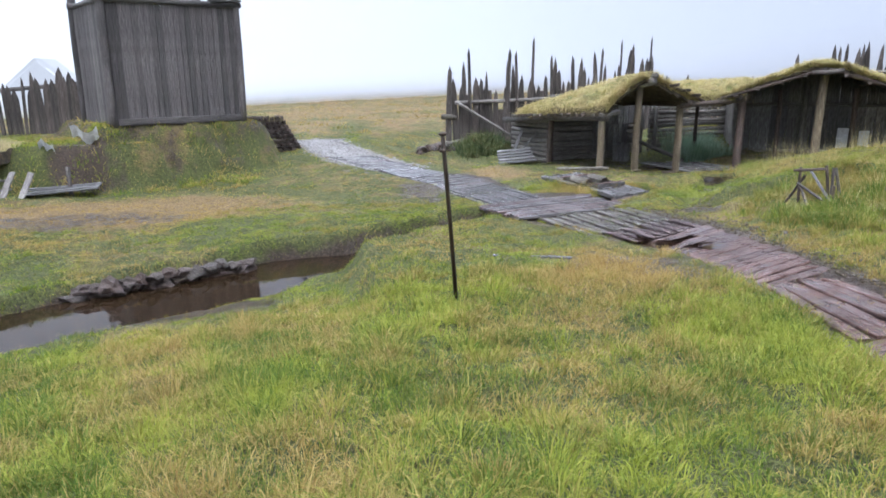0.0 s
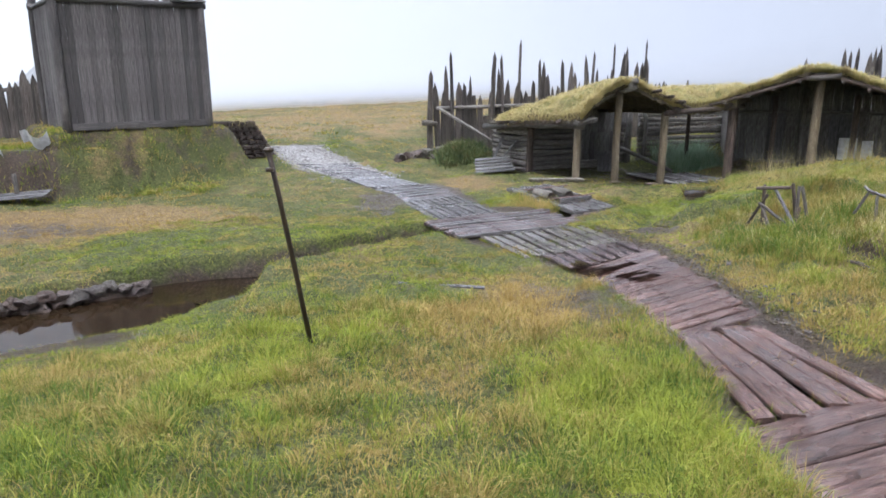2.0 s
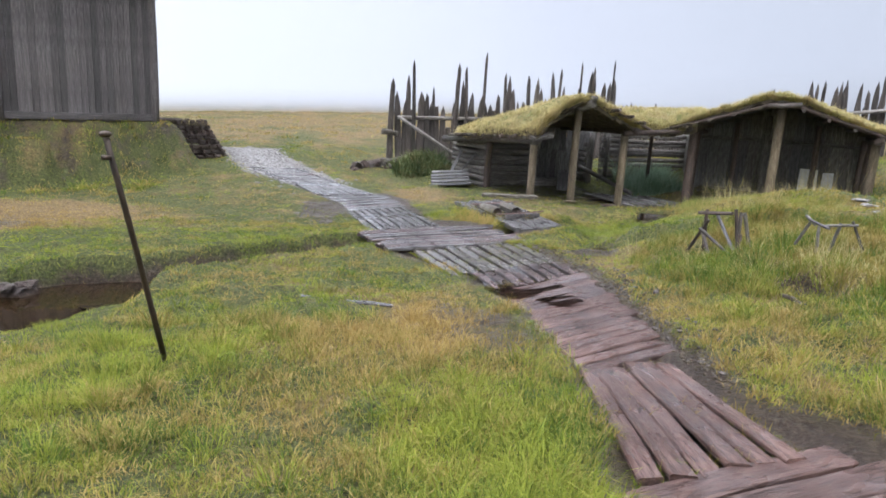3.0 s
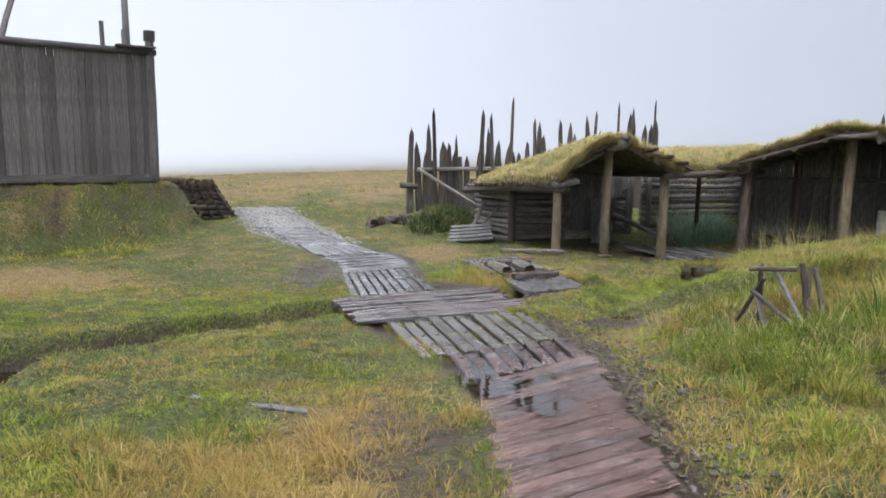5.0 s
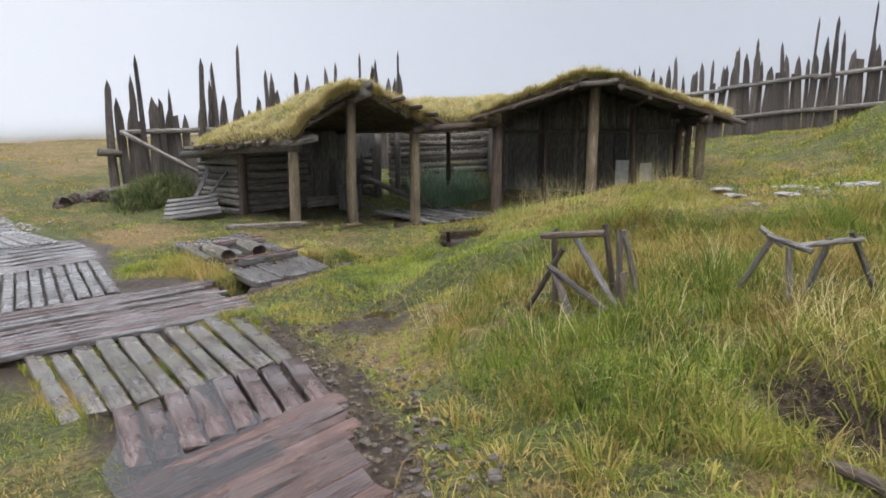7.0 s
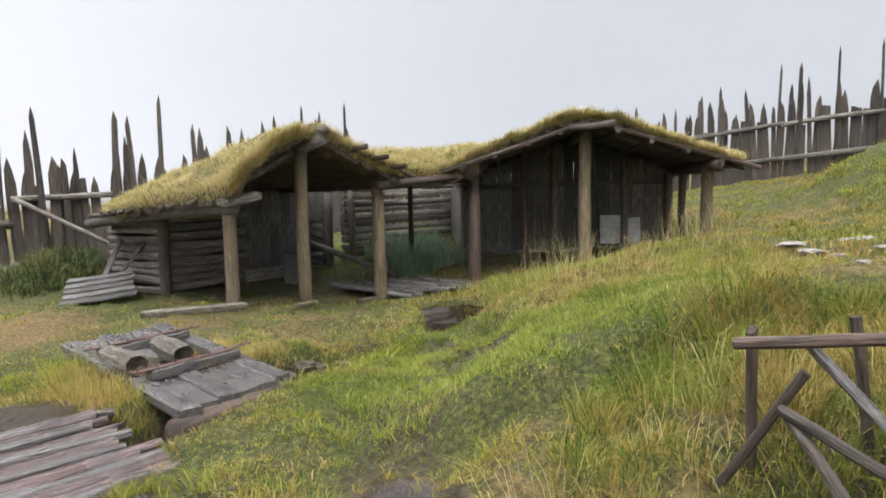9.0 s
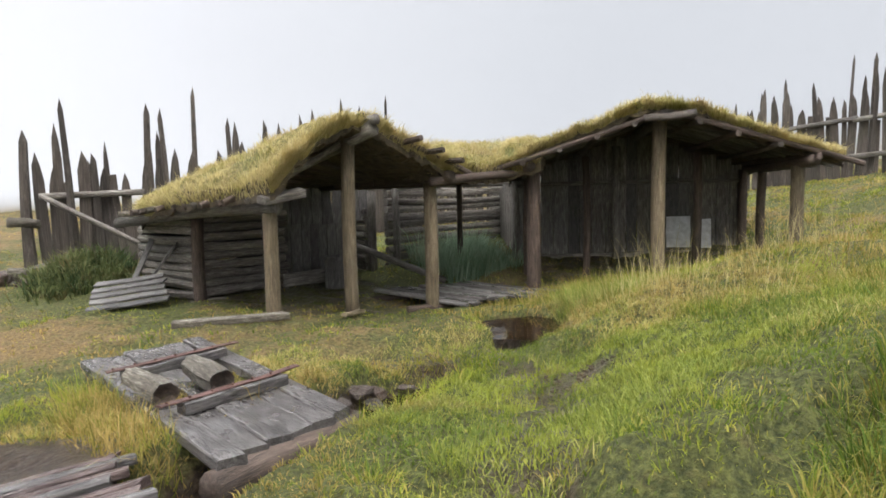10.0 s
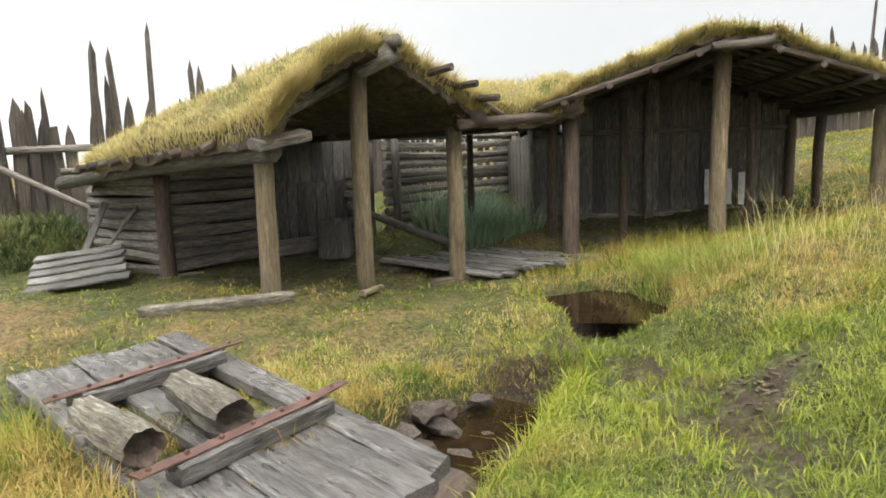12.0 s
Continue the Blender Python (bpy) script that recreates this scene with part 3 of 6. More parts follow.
for key, fn in (("mud", muddiness), ("dry", dryness), ("gravel", graveliness)):
    at = ground_me.attributes.new(key, "FLOAT", "POINT")
    at.data.foreach_set("value", fn(GX, GY).reshape(-1).astype(np.float32))
tagged(new("ground", ground_me), "uneven green and straw-yellow meadow with muddy patches", "ground", kind="structure")


# creek water: a level strip along the channel
def strip(line, z, extra, name, material, label):
    fine = []
    for (x0, y0, w0), (x1, y1, w1) in zip(line, line[1:]):
        for i in range(6):
            t = i / 6
            fine.append((x0 + (x1 - x0) * t, y0 + (y1 - y0) * t, w0 + (w1 - w0) * t + extra))
    rows = []
    for i, (x, y, w) in enumerate(fine):
        a, b = fine[max(0, i - 1)], fine[min(len(fine) - 1, i + 1)]
        d = Vector((b[0] - a[0], b[1] - a[1])).normalized()
        rows.append([(x - d.y * w * s, y + d.x * w * s, z) for s in (-1, -0.5, 0, 0.5, 1)])
    return tagged(new(name, grid_mesh(name, np.array(rows), material)), label, "water", kind="structure")


strip(CREEK, WATER_Z, 0.3, "water", M_WATER, "shallow peat-brown creek reflecting the white sky")
strip(POOL, POOL_Z, 0.3, "water", M_WATER, "still peat-brown pool before the huts")

# distance: see-through glowing shells round the meadow, standing in for banks of fog
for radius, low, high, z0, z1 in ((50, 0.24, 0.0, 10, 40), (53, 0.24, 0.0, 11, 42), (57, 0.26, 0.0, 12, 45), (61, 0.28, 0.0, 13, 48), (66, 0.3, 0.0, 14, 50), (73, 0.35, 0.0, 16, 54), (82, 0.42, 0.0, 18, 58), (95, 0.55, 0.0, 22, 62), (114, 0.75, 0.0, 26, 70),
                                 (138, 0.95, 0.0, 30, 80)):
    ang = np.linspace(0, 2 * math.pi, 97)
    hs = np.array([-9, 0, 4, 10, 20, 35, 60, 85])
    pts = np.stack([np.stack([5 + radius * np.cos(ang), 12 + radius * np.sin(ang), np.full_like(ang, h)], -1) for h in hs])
    tagged(new("backdrop", grid_mesh("backdrop", pts, fog_glow_look(low, high, z0, z1))), "pale grey-white glowing shells standing in for fog over the valley sides", "fog", kind="structure")


# ---- the two turf-roofed huts ----
rnd = random.Random(11)
U1, V1, O1 = Vector((0.975, 0.222, 0)), Vector((-0.222, 0.975, 0)), Vector((10.22, 18.5, 0))
U2, V2, O2 = Vector((0.764, -0.645, 0)), Vector((0.645, 0.764, 0)), Vector((15.4, 17.25, 0))


def at1(u, v, z):
    return O1 + U1 * u + V1 * v + Vector((0, 0, z))


def at2(u, v, z):
    return O2 + U2 * u + V2 * v + Vector((0, 0, z))


def upright(name, parent, p, z1, r, material, label="", dz=0.25, sides=12):
    z0 = spot(p.x, p.y) - dz
    me = log_mesh(name, z1 - z0, r, r * 0.94, material, rnd, sides=sides, rings=6, wobble=0.06)
    return part(name, me, parent, Matrix.Translation((p.x, p.y, z0)) @ Matrix.Rotation(rnd.uniform(0, 6), 4, "Z"), label)


def beam(name, parent, p0, p1, r, material, label="", wobble=0.1, sides=9):
    p0, p1 = Vector(p0), Vector(p1)
    return part(name, log_mesh(name, (p1 - p0).length, r, r * 0.9, material, rnd, sides=sides, wobble=wobble), parent, along(p0, p1, rnd.uniform(0, 6)), label)


def board(name, parent, p0, p1, width, thick, material, roll=0.0, label="", ragged=0.03):
    p0, p1 = Vector(p0), Vector(p1)
    return part(name, plank_mesh(name, (p1 - p0).length, width, thick, material, rnd, ragged), parent, along(p0, p1, roll), label)


def smooth_line(ctrl, n):
    """A soft curve through control points, by Catmull-Rom."""
    c = [np.array(p, float) for p in ctrl]
    c = [2 * c[0] - c[1]] + c + [2 * c[-1] - c[-2]]
    out = []
    segs = len(c) - 3
    for i in range(n):
        s = i / (n - 1) * segs
        k = min(int(s), segs - 1)
        t = s - k
        p0, p1, p2, p3 = c[k:k + 4]
        out.append(0.5 * ((2 * p1) + (p2 - p0) * t + (2 * p0 - 5 * p1 + 4 * p2 - p3) * t * t + (3 * p1 - p0 - 3 * p2 + p3) * t ** 3))
    return np.array(out)


def turf_roof(parent, lines, thick, nu=70, nv=36, grass=9000, blade=0.2, label=""):
    """A thick sod sheet over cross lines given from front to back, with hanging edges and grass."""
    cross = [smooth_line(l, nu) for l in lines]
    pts = np.stack([smooth_line([c[i] for c in cross], nv) for i in range(nu)], 1)
    x, y = pts[..., 0], pts[..., 1]
    top = pts.copy()
    edge = np.minimum(np.minimum(np.linspace(0, 1, nv)[:, None] * nv, np.linspace(1, 0, nv)[:, None] * nv), np.minimum(np.linspace(0, 1, nu)[None] * nu, np.linspace(1, 0, nu)[None] * nu))
    swell = soft(-1.5, 3.5, edge)
    top[..., 2] += thick * (0.62 + 0.38 * swell) + 0.09 * ripple(x * 1.2, y * 1.2) + 0.05 * ripple(x * 3.3, y * 3.3)
    top[..., 0] += 0.05 * ripple(y * 3, x * 3)
    top[..., 1] += 0.06 * ripple(x * 4, y * 2.3)
    low = pts.copy()
    ragged = 1 - soft(0.5, 3.0, edge)
    low[..., 2] += 0.02 * ripple(x * 3, y * 3) - ragged * (0.05 + 0.09 * ripple(x * 5 + 2, y * 5))
    top[..., 2] += ragged * 0.07 * ripple(x * 6, y * 6 + 1)
    r, c = top.shape[:2]
    v = np.concatenate([top.reshape(-1, 3), low.reshape(-1, 3)])
    idx = np.arange(r * c).reshape(r, c)
    q = [np.stack([idx[:-1, :-1], idx[:-1, 1:], idx[1:, 1:], idx[1:, :-1]], -1).reshape(-1, 4)]
    q.append(q[0][:, ::-1] + r * c)
    rim = np.concatenate([idx[0, ::-1], idx[1:, 0], idx[-1, 1:], idx[-2:0:-1, -1]])
    nxt = np.roll(rim, -1)
    q.append(np.stack([rim, nxt, nxt + r * c, rim + r * c], -1))
    me = bpy.data.meshes.new("turf")
    me.from_pydata(v.tolist(), [], np.concatenate(q).tolist())
    me.materials.append(M_TURF)
    me.materials.append(M_SOD)
    me.polygons.foreach_set("material_index", [1] * len(q[0]) + [0] * (len(me.polygons) - len(q[0])))
    sod = part("turf", me, parent, label=label)
    tufts = max(1, grass // 55)
    pick = rng.integers(0, tufts, grass)
    oa, ob = rng.normal(0, 0.62, grass), rng.normal(0, 1.05, grass)
    a = np.clip(rng.uniform(0, r - 1.001, tufts)[pick] + oa, 0, r - 1.001)
    b = np.clip(rng.uniform(0, c - 1.001, tufts)[pick] + ob, 0, c - 1.001)
    lift = rng.uniform(0.6, 1.4, tufts)[pick] * (1.15 - 0.3 * np.minimum(1.5, np.hypot(oa / 0.62, ob / 1.05)))
    front = rng.random(grass) < 0.06
    a = np.where(front, rng.uniform(0, 1.2, grass), a)
    side = rng.random(grass) < 0.06
    b = np.where(side, np.where(rng.random(grass) < 0.5, rng.uniform(0, 1.5, grass), c - 1.01 - rng.uniform(0, 1.5, grass)), b)
    i, j, fa, fb = a.astype(int), b.astype(int), (a % 1)[:, None], (b % 1)[:, None]
    p = (top[i, j] * (1 - fa) + top[i + 1, j] * fa) * (1 - fb) + (top[i, j + 1] * (1 - fa) + top[i + 1, j + 1] * fa) * fb
    # a fringe that hangs over the front and side edges
    k = grass // 7
    hank = rng.integers(0, max(1, k // 30), k)
    which = rng.random(k)
    fa = np.where(which < 0.6, rng.uniform(0, 0.8, k), rng.uniform(0, r - 1.01, k))
    fb = np.where(which < 0.6, np.clip(rng.uniform(0, c - 1.01, k)[hank] + rng.normal(0, 0.8, k), 0, c - 1.01), np.where(which < 0.8, rng.uniform(0, 0.8, k), c - 1.01 - rng.uniform(0, 0.8, k)))
    ia, ib = fa.astype(int), fb.astype(int)
    hang = rng.uniform(0.4, 1.0, k)[:, None]
    e = low[ia, ib] * (1 - hang) + top[ia, ib] * hang
    w3 = rng.random(k)[:, None]
    e = np.where(which[:, None] < 0.6, e * (1 - w3) + w3 * (low[ia, ib + 1] * (1 - hang) + top[ia, ib + 1] * hang), e * (1 - w3) + w3 * (low[ia + 1, ib] * (1 - hang) + top[ia + 1, ib] * hang))
    mid = top.reshape(-1, 3).mean(0)
    out = np.where(which < 0.6, np.arctan2(top[0, c // 2, 1] - top[2, c // 2, 1], top[0, c // 2, 0] - top[2, c // 2, 0]), np.arctan2(e[:, 1] - mid[1], e[:, 0] - mid[0]))
    fm = blades_mesh("fringe", e[:, 0], e[:, 1], e[:, 2] - 0.04, blade * rng.uniform(0.6, 2.0, k)[hank], 0.011, M_TURFGRASS, 1.5, out)
    tagged(part("fringe", fm, sod, label="hanging fringe of dry grass"), kind="stuff")
    gm = blades_mesh("grass", p[:, 0], p[:, 1], p[:, 2] - 0.03, lift * blade * (0.6 + 0.6 * soft(-0.5, 0.7, ripple(p[:, 0] * 2, p[:, 1] * 2)) + 0.5 * soft(0.0, 0.7, ripple(p[:, 0] * 5, p[:, 1] * 5 + 3))), 0.009, M_TURFGRASS, 1.0)
    tagged(part("grass", gm, sod, label="tufts of straw-yellow grass"), kind="stuff")
    return sod


# hut with the log cabin
hut = thing("turf_hut", 10.22, 20.5, -1.3, "open-fronted log hut with a rounded yellow turf roof", "hut", "turf huts")
for u, v, z, r, m in ((-1.32, 0.0, 0.42, 0.105, M_POST), (0.0, 0.0, 1.3, 0.105, M_POST), (1.61, -0.02, 0.66, 0.11, M_POST)):
    upright("post", hut, at1(u, v, 0), z, r, m, "tan round timber post")
upright("post", hut, Vector((14.12, 21.48, 0)), 0.75, 0.065, M_DARKPOST, "thin dark timber post")
upright("post", hut, at1(3.0, 3.2, 0), 0.5, 0.1, M_LOG, "grey weathered post")
beam("eave_beam", hut, at1(-1.4, -0.3, 0.42), Vector((7.72, 23.45, 0.02)), 0.115, M_LOG, "grey round eave log")
beam("eave_beam", hut, at1(1.6, -0.5, 0.74), at1(1.9, 3.4, 0.62), 0.11, M_DARKPOST)
beam("ridge_beam", hut, at1(0.0, -0.55, 1.42), at1(0.05, 4.6, 0.16), 0.12, M_LOG, "grey ridge log with a cut end")
# cabin walls: logs laid one on another
cab0, cab1 = at1(-0.75, 3.35, 0), at1(3.0, 3.25, 0)
back0 = at1(-0.85, 5.6, 0)
zb = -1.45
for i in range(10):
    z = zb + 0.085 + i * 0.165
    beam("log", hut, cab0 + Vector((0, 0, z)), at1(0.95 + rnd.uniform(-0.05, 0.05), 3.32, z), 0.088, M_LOG, sides=8)
    beam("log", hut, cab0 + Vector((-0.02, 0.1, z - 0.05)), back0 + Vector((0, 0, z - 0.1)), 0.09, M_LOG, sides=8)
    beam("log", hut, at1(0.95, 5.2, z), at1(3.0, 5.2, z), 0.088, M_DIM, sides=8)
    beam("log", hut, at1(1.0, 3.4, z), at1(1.0, 5.2, z), 0.088, M_DIM, sides=8)
for i in range(9):
    z = zb + 0.2 + i * 0.165
    beam("log", hut, at1(2.95, 3.3, z), at1(3.05, 5.6, z), 0.085, M_LOG, sides=8)
for i in range(10):
    z = -1.4 + i * 0.165
    beam("log", hut, at1(-0.85, 5.6, z - 0.1), at1(3.05, 5.6, z), 0.09, M_DIM, sides=7)
uu = -0.75
while uu < 3.0:
    board("gable_board", hut, at1(uu + 0.12, 3.42, -0.12), at1(uu + 0.12, 3.42, 0.7 - 0.06 * abs(uu)), 0.23, 0.03, M_DIM, math.atan2(U1.y, U1.x))
    uu += 0.24
u = 1.1
while u < 3.05:
    w = rnd.uniform(0.16, 0.26)
    board("wall_board", hut, at1(u + w / 2, 3.75 + rnd.uniform(-0.02, 0.02), -1.42), at1(u + w / 2, 3.75, 0.3), w - 0.008, 0.03, M_DIM, math.atan2(U1.y, U1.x))
    u += w
upright("corner_post", hut, cab0 + Vector((-0.02, -0.08, 0)), 0.12, 0.11, M_DARKPOST, "dark corner post of the cabin")
board("sill_board", hut, at1(0.75, 3.1, -1.12), at1(2.1, 3.1, -1.12), 0.26, 0.06, M_LOG, radians(90), "pale sill board")
# rafters and roof
R1 = [[at1(-1.55, -0.42, 0.5), at1(-1.05, -0.45, 1.0), at1(-0.28, -0.45, 1.4), at1(0.8, -0.45, 1.08), at1(1.75, -0.42, 0.74)],
      [at1(-1.6, 2.4, 0.3), at1(-0.95, 2.4, 0.6), at1(-0.02, 2.4, 0.82), at1(0.9, 2.4, 0.74), at1(1.9, 2.4, 0.66)],
      [at1(-1.4, 3.9, 0.12), at1(-0.9, 4.5, 0.2), at1(0.0, 5.0, 0.24), at1(1.2, 5.0, 0.3), at1(2.6, 4.9, 0.45)],
      [at1(-1.2, 4.6, -0.02), at1(-0.8, 5.5, -0.1), at1(0.2, 6.4, -0.2), at1(1.4, 6.3, -0.1), at1(2.8, 6.0, 0.1)]]
turf_roof(hut, R1, 0.32, grass=52000, blade=0.12, label="thick yellow-green turf roof")
for i in range(13):
    v = 0.1 + i * 0.36
    drop = -0.055 * v
    beam("rafter", hut, at1(-1.66 + rnd.uniform(-0.09, 0.07), v, 0.46 + drop), at1(0.02, v, 1.3 - 0.24 * v), 0.05, M_DARKPOST if i % 4 else M_ROT, sides=8)
for i in range(7):
    v = -0.42 + i * 0.5
    beam("rafter", hut, at1(2.05 + rnd.uniform(-0.1, 0.12), v, 0.76 + rnd.uniform(-0.02, 0.05)), at1(0.02, v, 1.33 - 0.24 * v), 0.05, M_DARKPOST, sides=7)
for u in (0.55, 1.0, 1.42):
    z = 1.4 - 0.36 * u
    beam("rafter_end", hut, at1(u, 0.6, z + 0.02), at1(u + 0.18, -0.78, z + 0.1), 0.05, M_DARKPOST, sides=7)
beam("rafter_end", hut, at1(-0.2, 0.4, 1.5), at1(0.05, -0.62, 1.54), 0.075, M_LOG)
board("cap_board", hut, at1(-1.6, -0.3, 0.47), at1(-1.02, -0.34, 0.56), 0.2, 0.1, M_LOG, 0.2, "short round-nosed cap on the post")
beam("brace", hut, at1(2.3, 3.0, -0.55), at1(3.25, 1.3, -1.25), 0.065, M_LOG, "fallen slanting pole")

# roof between the huts
link = thing("link_roof", 12.9, 20.0, -1.4, "sagging turf roof joining the two huts", "roof")
LN = [[at1(1.45, -0.35, 0.72), Vector((12.4, 18.7, 0.68)), Vector((13.1, 18.55, 0.7)), at2(-2.0, -0.42, 0.84)],
      [at1(1.7, 1.4, 0.8), Vector((12.6, 20.2, 0.84)), Vector((13.6, 20.0, 0.88)), at2(-1.9, 1.0, 1.0)],
      [at1(1.9, 2.9, 0.72), Vector((12.9, 21.8, 0.76)), Vector((14.2, 21.6, 0.8)), at2(-1.9, 2.7, 0.95)]]
turf_roof(link, LN, 0.46, nu=36, nv=26, grass=15000, blade=0.13, label="sagging turf between two roofs")
for p0, p1 in ((at1(1.3, -0.35, 0.72), at2(-2.3, -0.3, 0.86)), (at1(1.6, 1.4, 0.72), at2(-2.0, 1.2, 0.9)), (at1(1.7, 2.7, 0.66), at2(-2.1, 2.8, 0.8))):
    beam("crossbeam", link, p0 - Vector((0, 0, 0.06)), p1 - Vector((0, 0, 0.06)), 0.07, M_DARKPOST)

# log wall of the yard behind
yard = thing("log_wall", 14.4, 22.7, -1.5, "grey stacked log wall closing the yard", "wall")
for i in range(14):
    z = -1.45 + i * 0.172
    beam("log", yard, Vector((12.8, 22.33 + rnd.uniform(-0.03, 0.03), z)), Vector((16.6, 22.95, z + rnd.uniform(-0.03, 0.03))), 0.082, M_LOG, sides=8)
for p in ((12.98, 22.28), (16.35, 22.75)):
    upright("post", yard, Vector((*p, 0)), 0.6, 0.08, M_LOG)

# hut with the plank wall
barn = thing("turf_hut", 16.6, 18.9, -1.1, "open-fronted plank hut with a low turf roof on posts", "hut", "turf huts")
for u, v, z, r, m in ((-2.13, 0.05, 0.84, 0.12, M_DARKPOST), (0.0, 0.0, 1.62, 0.125, M_POST), (2.26, 0.12, 0.82, 0.115, M_POST), (2.29, 2.03, 0.75, 0.09, M_DARKPOST), (-1.14, 1.42, 1.1, 0.07, M_DARKPOST),
                      (0.95, 1.5, 1.15, 0.08, M_DARKPOST)):
    upright("post", barn, at2(u, v, 0), z, r, m, "round timber post")
for u, v, z, m in ((-2.54, 3.16, 0.72, M_LOG), (-2.25, 1.9, 0.8, M_DARKPOST), (2.2, 3.0, 0.8, M_DARKPOST), (-0.39, 2.95, 1.35, M_LOG)):
    upright("wall_post", barn, at2(u, v, 0), z, 0.095, m, "grey wall post")
beam("rail", barn, at2(-2.5, 3.02, 0.55), at2(2.2, 3.0, 0.58), 0.05, M_LOG)
board("sill", barn, at2(-2.5, 3.0, -1.06), at2(2.2, 3.0, -0.92), 0.16, 0.08, M_LOG, radians(90))
u = -2.5
while u < 2.15:
    w = rnd.uniform(0.2, 0.34)
    top = 1.62 - abs(u + 0.13) * 0.33
    zb = -1.05 + 0.03 * (u + 2.5)
    board("plank", barn, at2(u + w / 2, 3.1 + rnd.uniform(-0.02, 0.02), zb), at2(u + w / 2, 3.1, top), w - 0.006, 0.035, M_DIM if rnd.random() < 0.45 else M_LOG, math.atan2(U2.y, U2.x))
    u += w
# the side wall towards the yard
s0, s1 = Vector((15.5, 21.3, 0)), Vector((16.7, 23.8, 0))
for i in range(11):
    p = s0.lerp(s1, (i + 0.5) / 11)
    board("plank", barn, p + Vector((0, 0, -1.5)), p + Vector((0, 0, 0.5 + rnd.uniform(-0.08, 0.08))), 0.24, 0.035, M_LOG, math.atan2(2.5, 1.2))
upright("wall_post", barn, s1, 0.55, 0.09, M_LOG)
for p0, p1 in ((s1 + Vector((0, 0, -1.5)), Vector((20.6, 20.4, -1.1))),):
    for i in range(11):
        z = 0.18 * i
        beam("log", barn, p0 + Vector((0, 0, z)), p1 + Vector((0, 0, z)), 0.09, M_DIM, sides=7)
for i in range(10):
    z = -1.0 + 0.18 * i
    beam("log", barn, at2(2.25, 3.1, z), Vector((20.6, 20.4, z)), 0.09, M_DIM, sides=7)
beam("ridge_beam", barn, at2(0, -0.5, 1.72), at2(0, 4.6, 1.5), 0.11, M_LOG)
beam("eave_beam", barn, at2(-2.2, -0.5, 0.9), at2(-2.35, 4.2, 0.75), 0.11, M_DARKPOST)
beam("eave_beam", barn, at2(2.26, -0.55, 0.9), at2(2.3, 4.2, 0.82), 0.1, M_DARKPOST)
R2 = [[at2(-2.75, -0.42, 0.86), at2(-1.3, -0.5, 1.38), at2(0.0, -0.5, 1.76), at2(1.3, -0.5, 1.38), at2(2.75, -0.45, 0.9)],
      [at2(-2.75, 1.6, 0.86), at2(-1.3, 1.6, 1.36), at2(0.0, 1.6, 1.7), at2(1.3, 1.6, 1.36), at2(2.75, 1.6, 0.9)],
      [at2(-2.8, 3.6, 0.8), at2(-1.3, 3.6, 1.26), at2(0.0, 3.6, 1.6), at2(1.3, 3.6, 1.3), at2(2.75, 3.6, 0.86)],
      [at2(-2.7, 5.2, 0.6), at2(-1.3, 5.4, 0.95), at2(0.0, 5.5, 1.2), at2(1.3, 5.4, 0.98), at2(2.7, 5.2, 0.6)]]
turf_roof(barn, R2, 0.2, grass=52000, blade=0.105, label="low yellow-green turf roof")
for s in (-1, 1):
    for i in range(9):
        v = -0.55 + i * 0.42
        beam("rafter", barn, at2(s * (2.85 + rnd.uniform(-0.1, 0.15)), v, 0.82), at2(0.1 * s, v, 1.7), 0.045, M_DARKPOST if i < 2 else M_DIM, sides=7)
    for i in range(4):
        uu = s * (0.5 + i * 0.6)
        beam("purlin", barn, at2(uu, -0.66 + rnd.uniform(-0.06, 0.06), 1.7 - abs(uu) * 0.325), at2(uu, 4.2, 1.6 - abs(uu) * 0.31), 0.05, M_DARKPOST if i % 2 else M_STAKE, sides=7)
beam("rafter_end", barn, at2(0.45, -0.62, 1.68), at2(-0.35, -0.6, 1.62), 0.07, M_STAKE)

# ---- things under and beside the huts ----
sheet = thing("notice_board", *at2(1.1, 2.93, -0.5), "pale weathered sheet leaning on the plank wall", "panel")
for u, w, h in ((0.9, 0.5, 0.66), (1.42, 0.3, 0.6)):
    board("panel", sheet, at2(u, 2.93, -0.82), at2(u, 2.97, -0.82 + h), w, 0.02, M_WHITE, math.atan2(U2.y, U2.x), ragged=0.01)

tub = thing("barrel", *at1(1.75, 2.7, -1.2), "dark wooden tub standing by the sill", "barrel")
for i in range(14):
    a = 2 * math.pi * i / 14
    c = at1(1.75, 2.7, 0)
    p = c + Vector((0.26 * math.cos(a), 0.26 * math.sin(a), 0))
    board("stave", tub, p + Vector((0, 0, -1.32)), p + Vector((0, 0, -0.72)), 0.125, 0.03, M_DIM, a + math.pi / 2, ragged=0.005)
bm = bmesh.new()
bmesh.ops.create_cone(bm, cap_ends=True, segments=14, radius1=0.25, radius2=0.25, depth=0.04)
part("lid", bm, tub, Matrix.Translation(at1(1.75, 2.7, -0.8)), material=M_DIM)

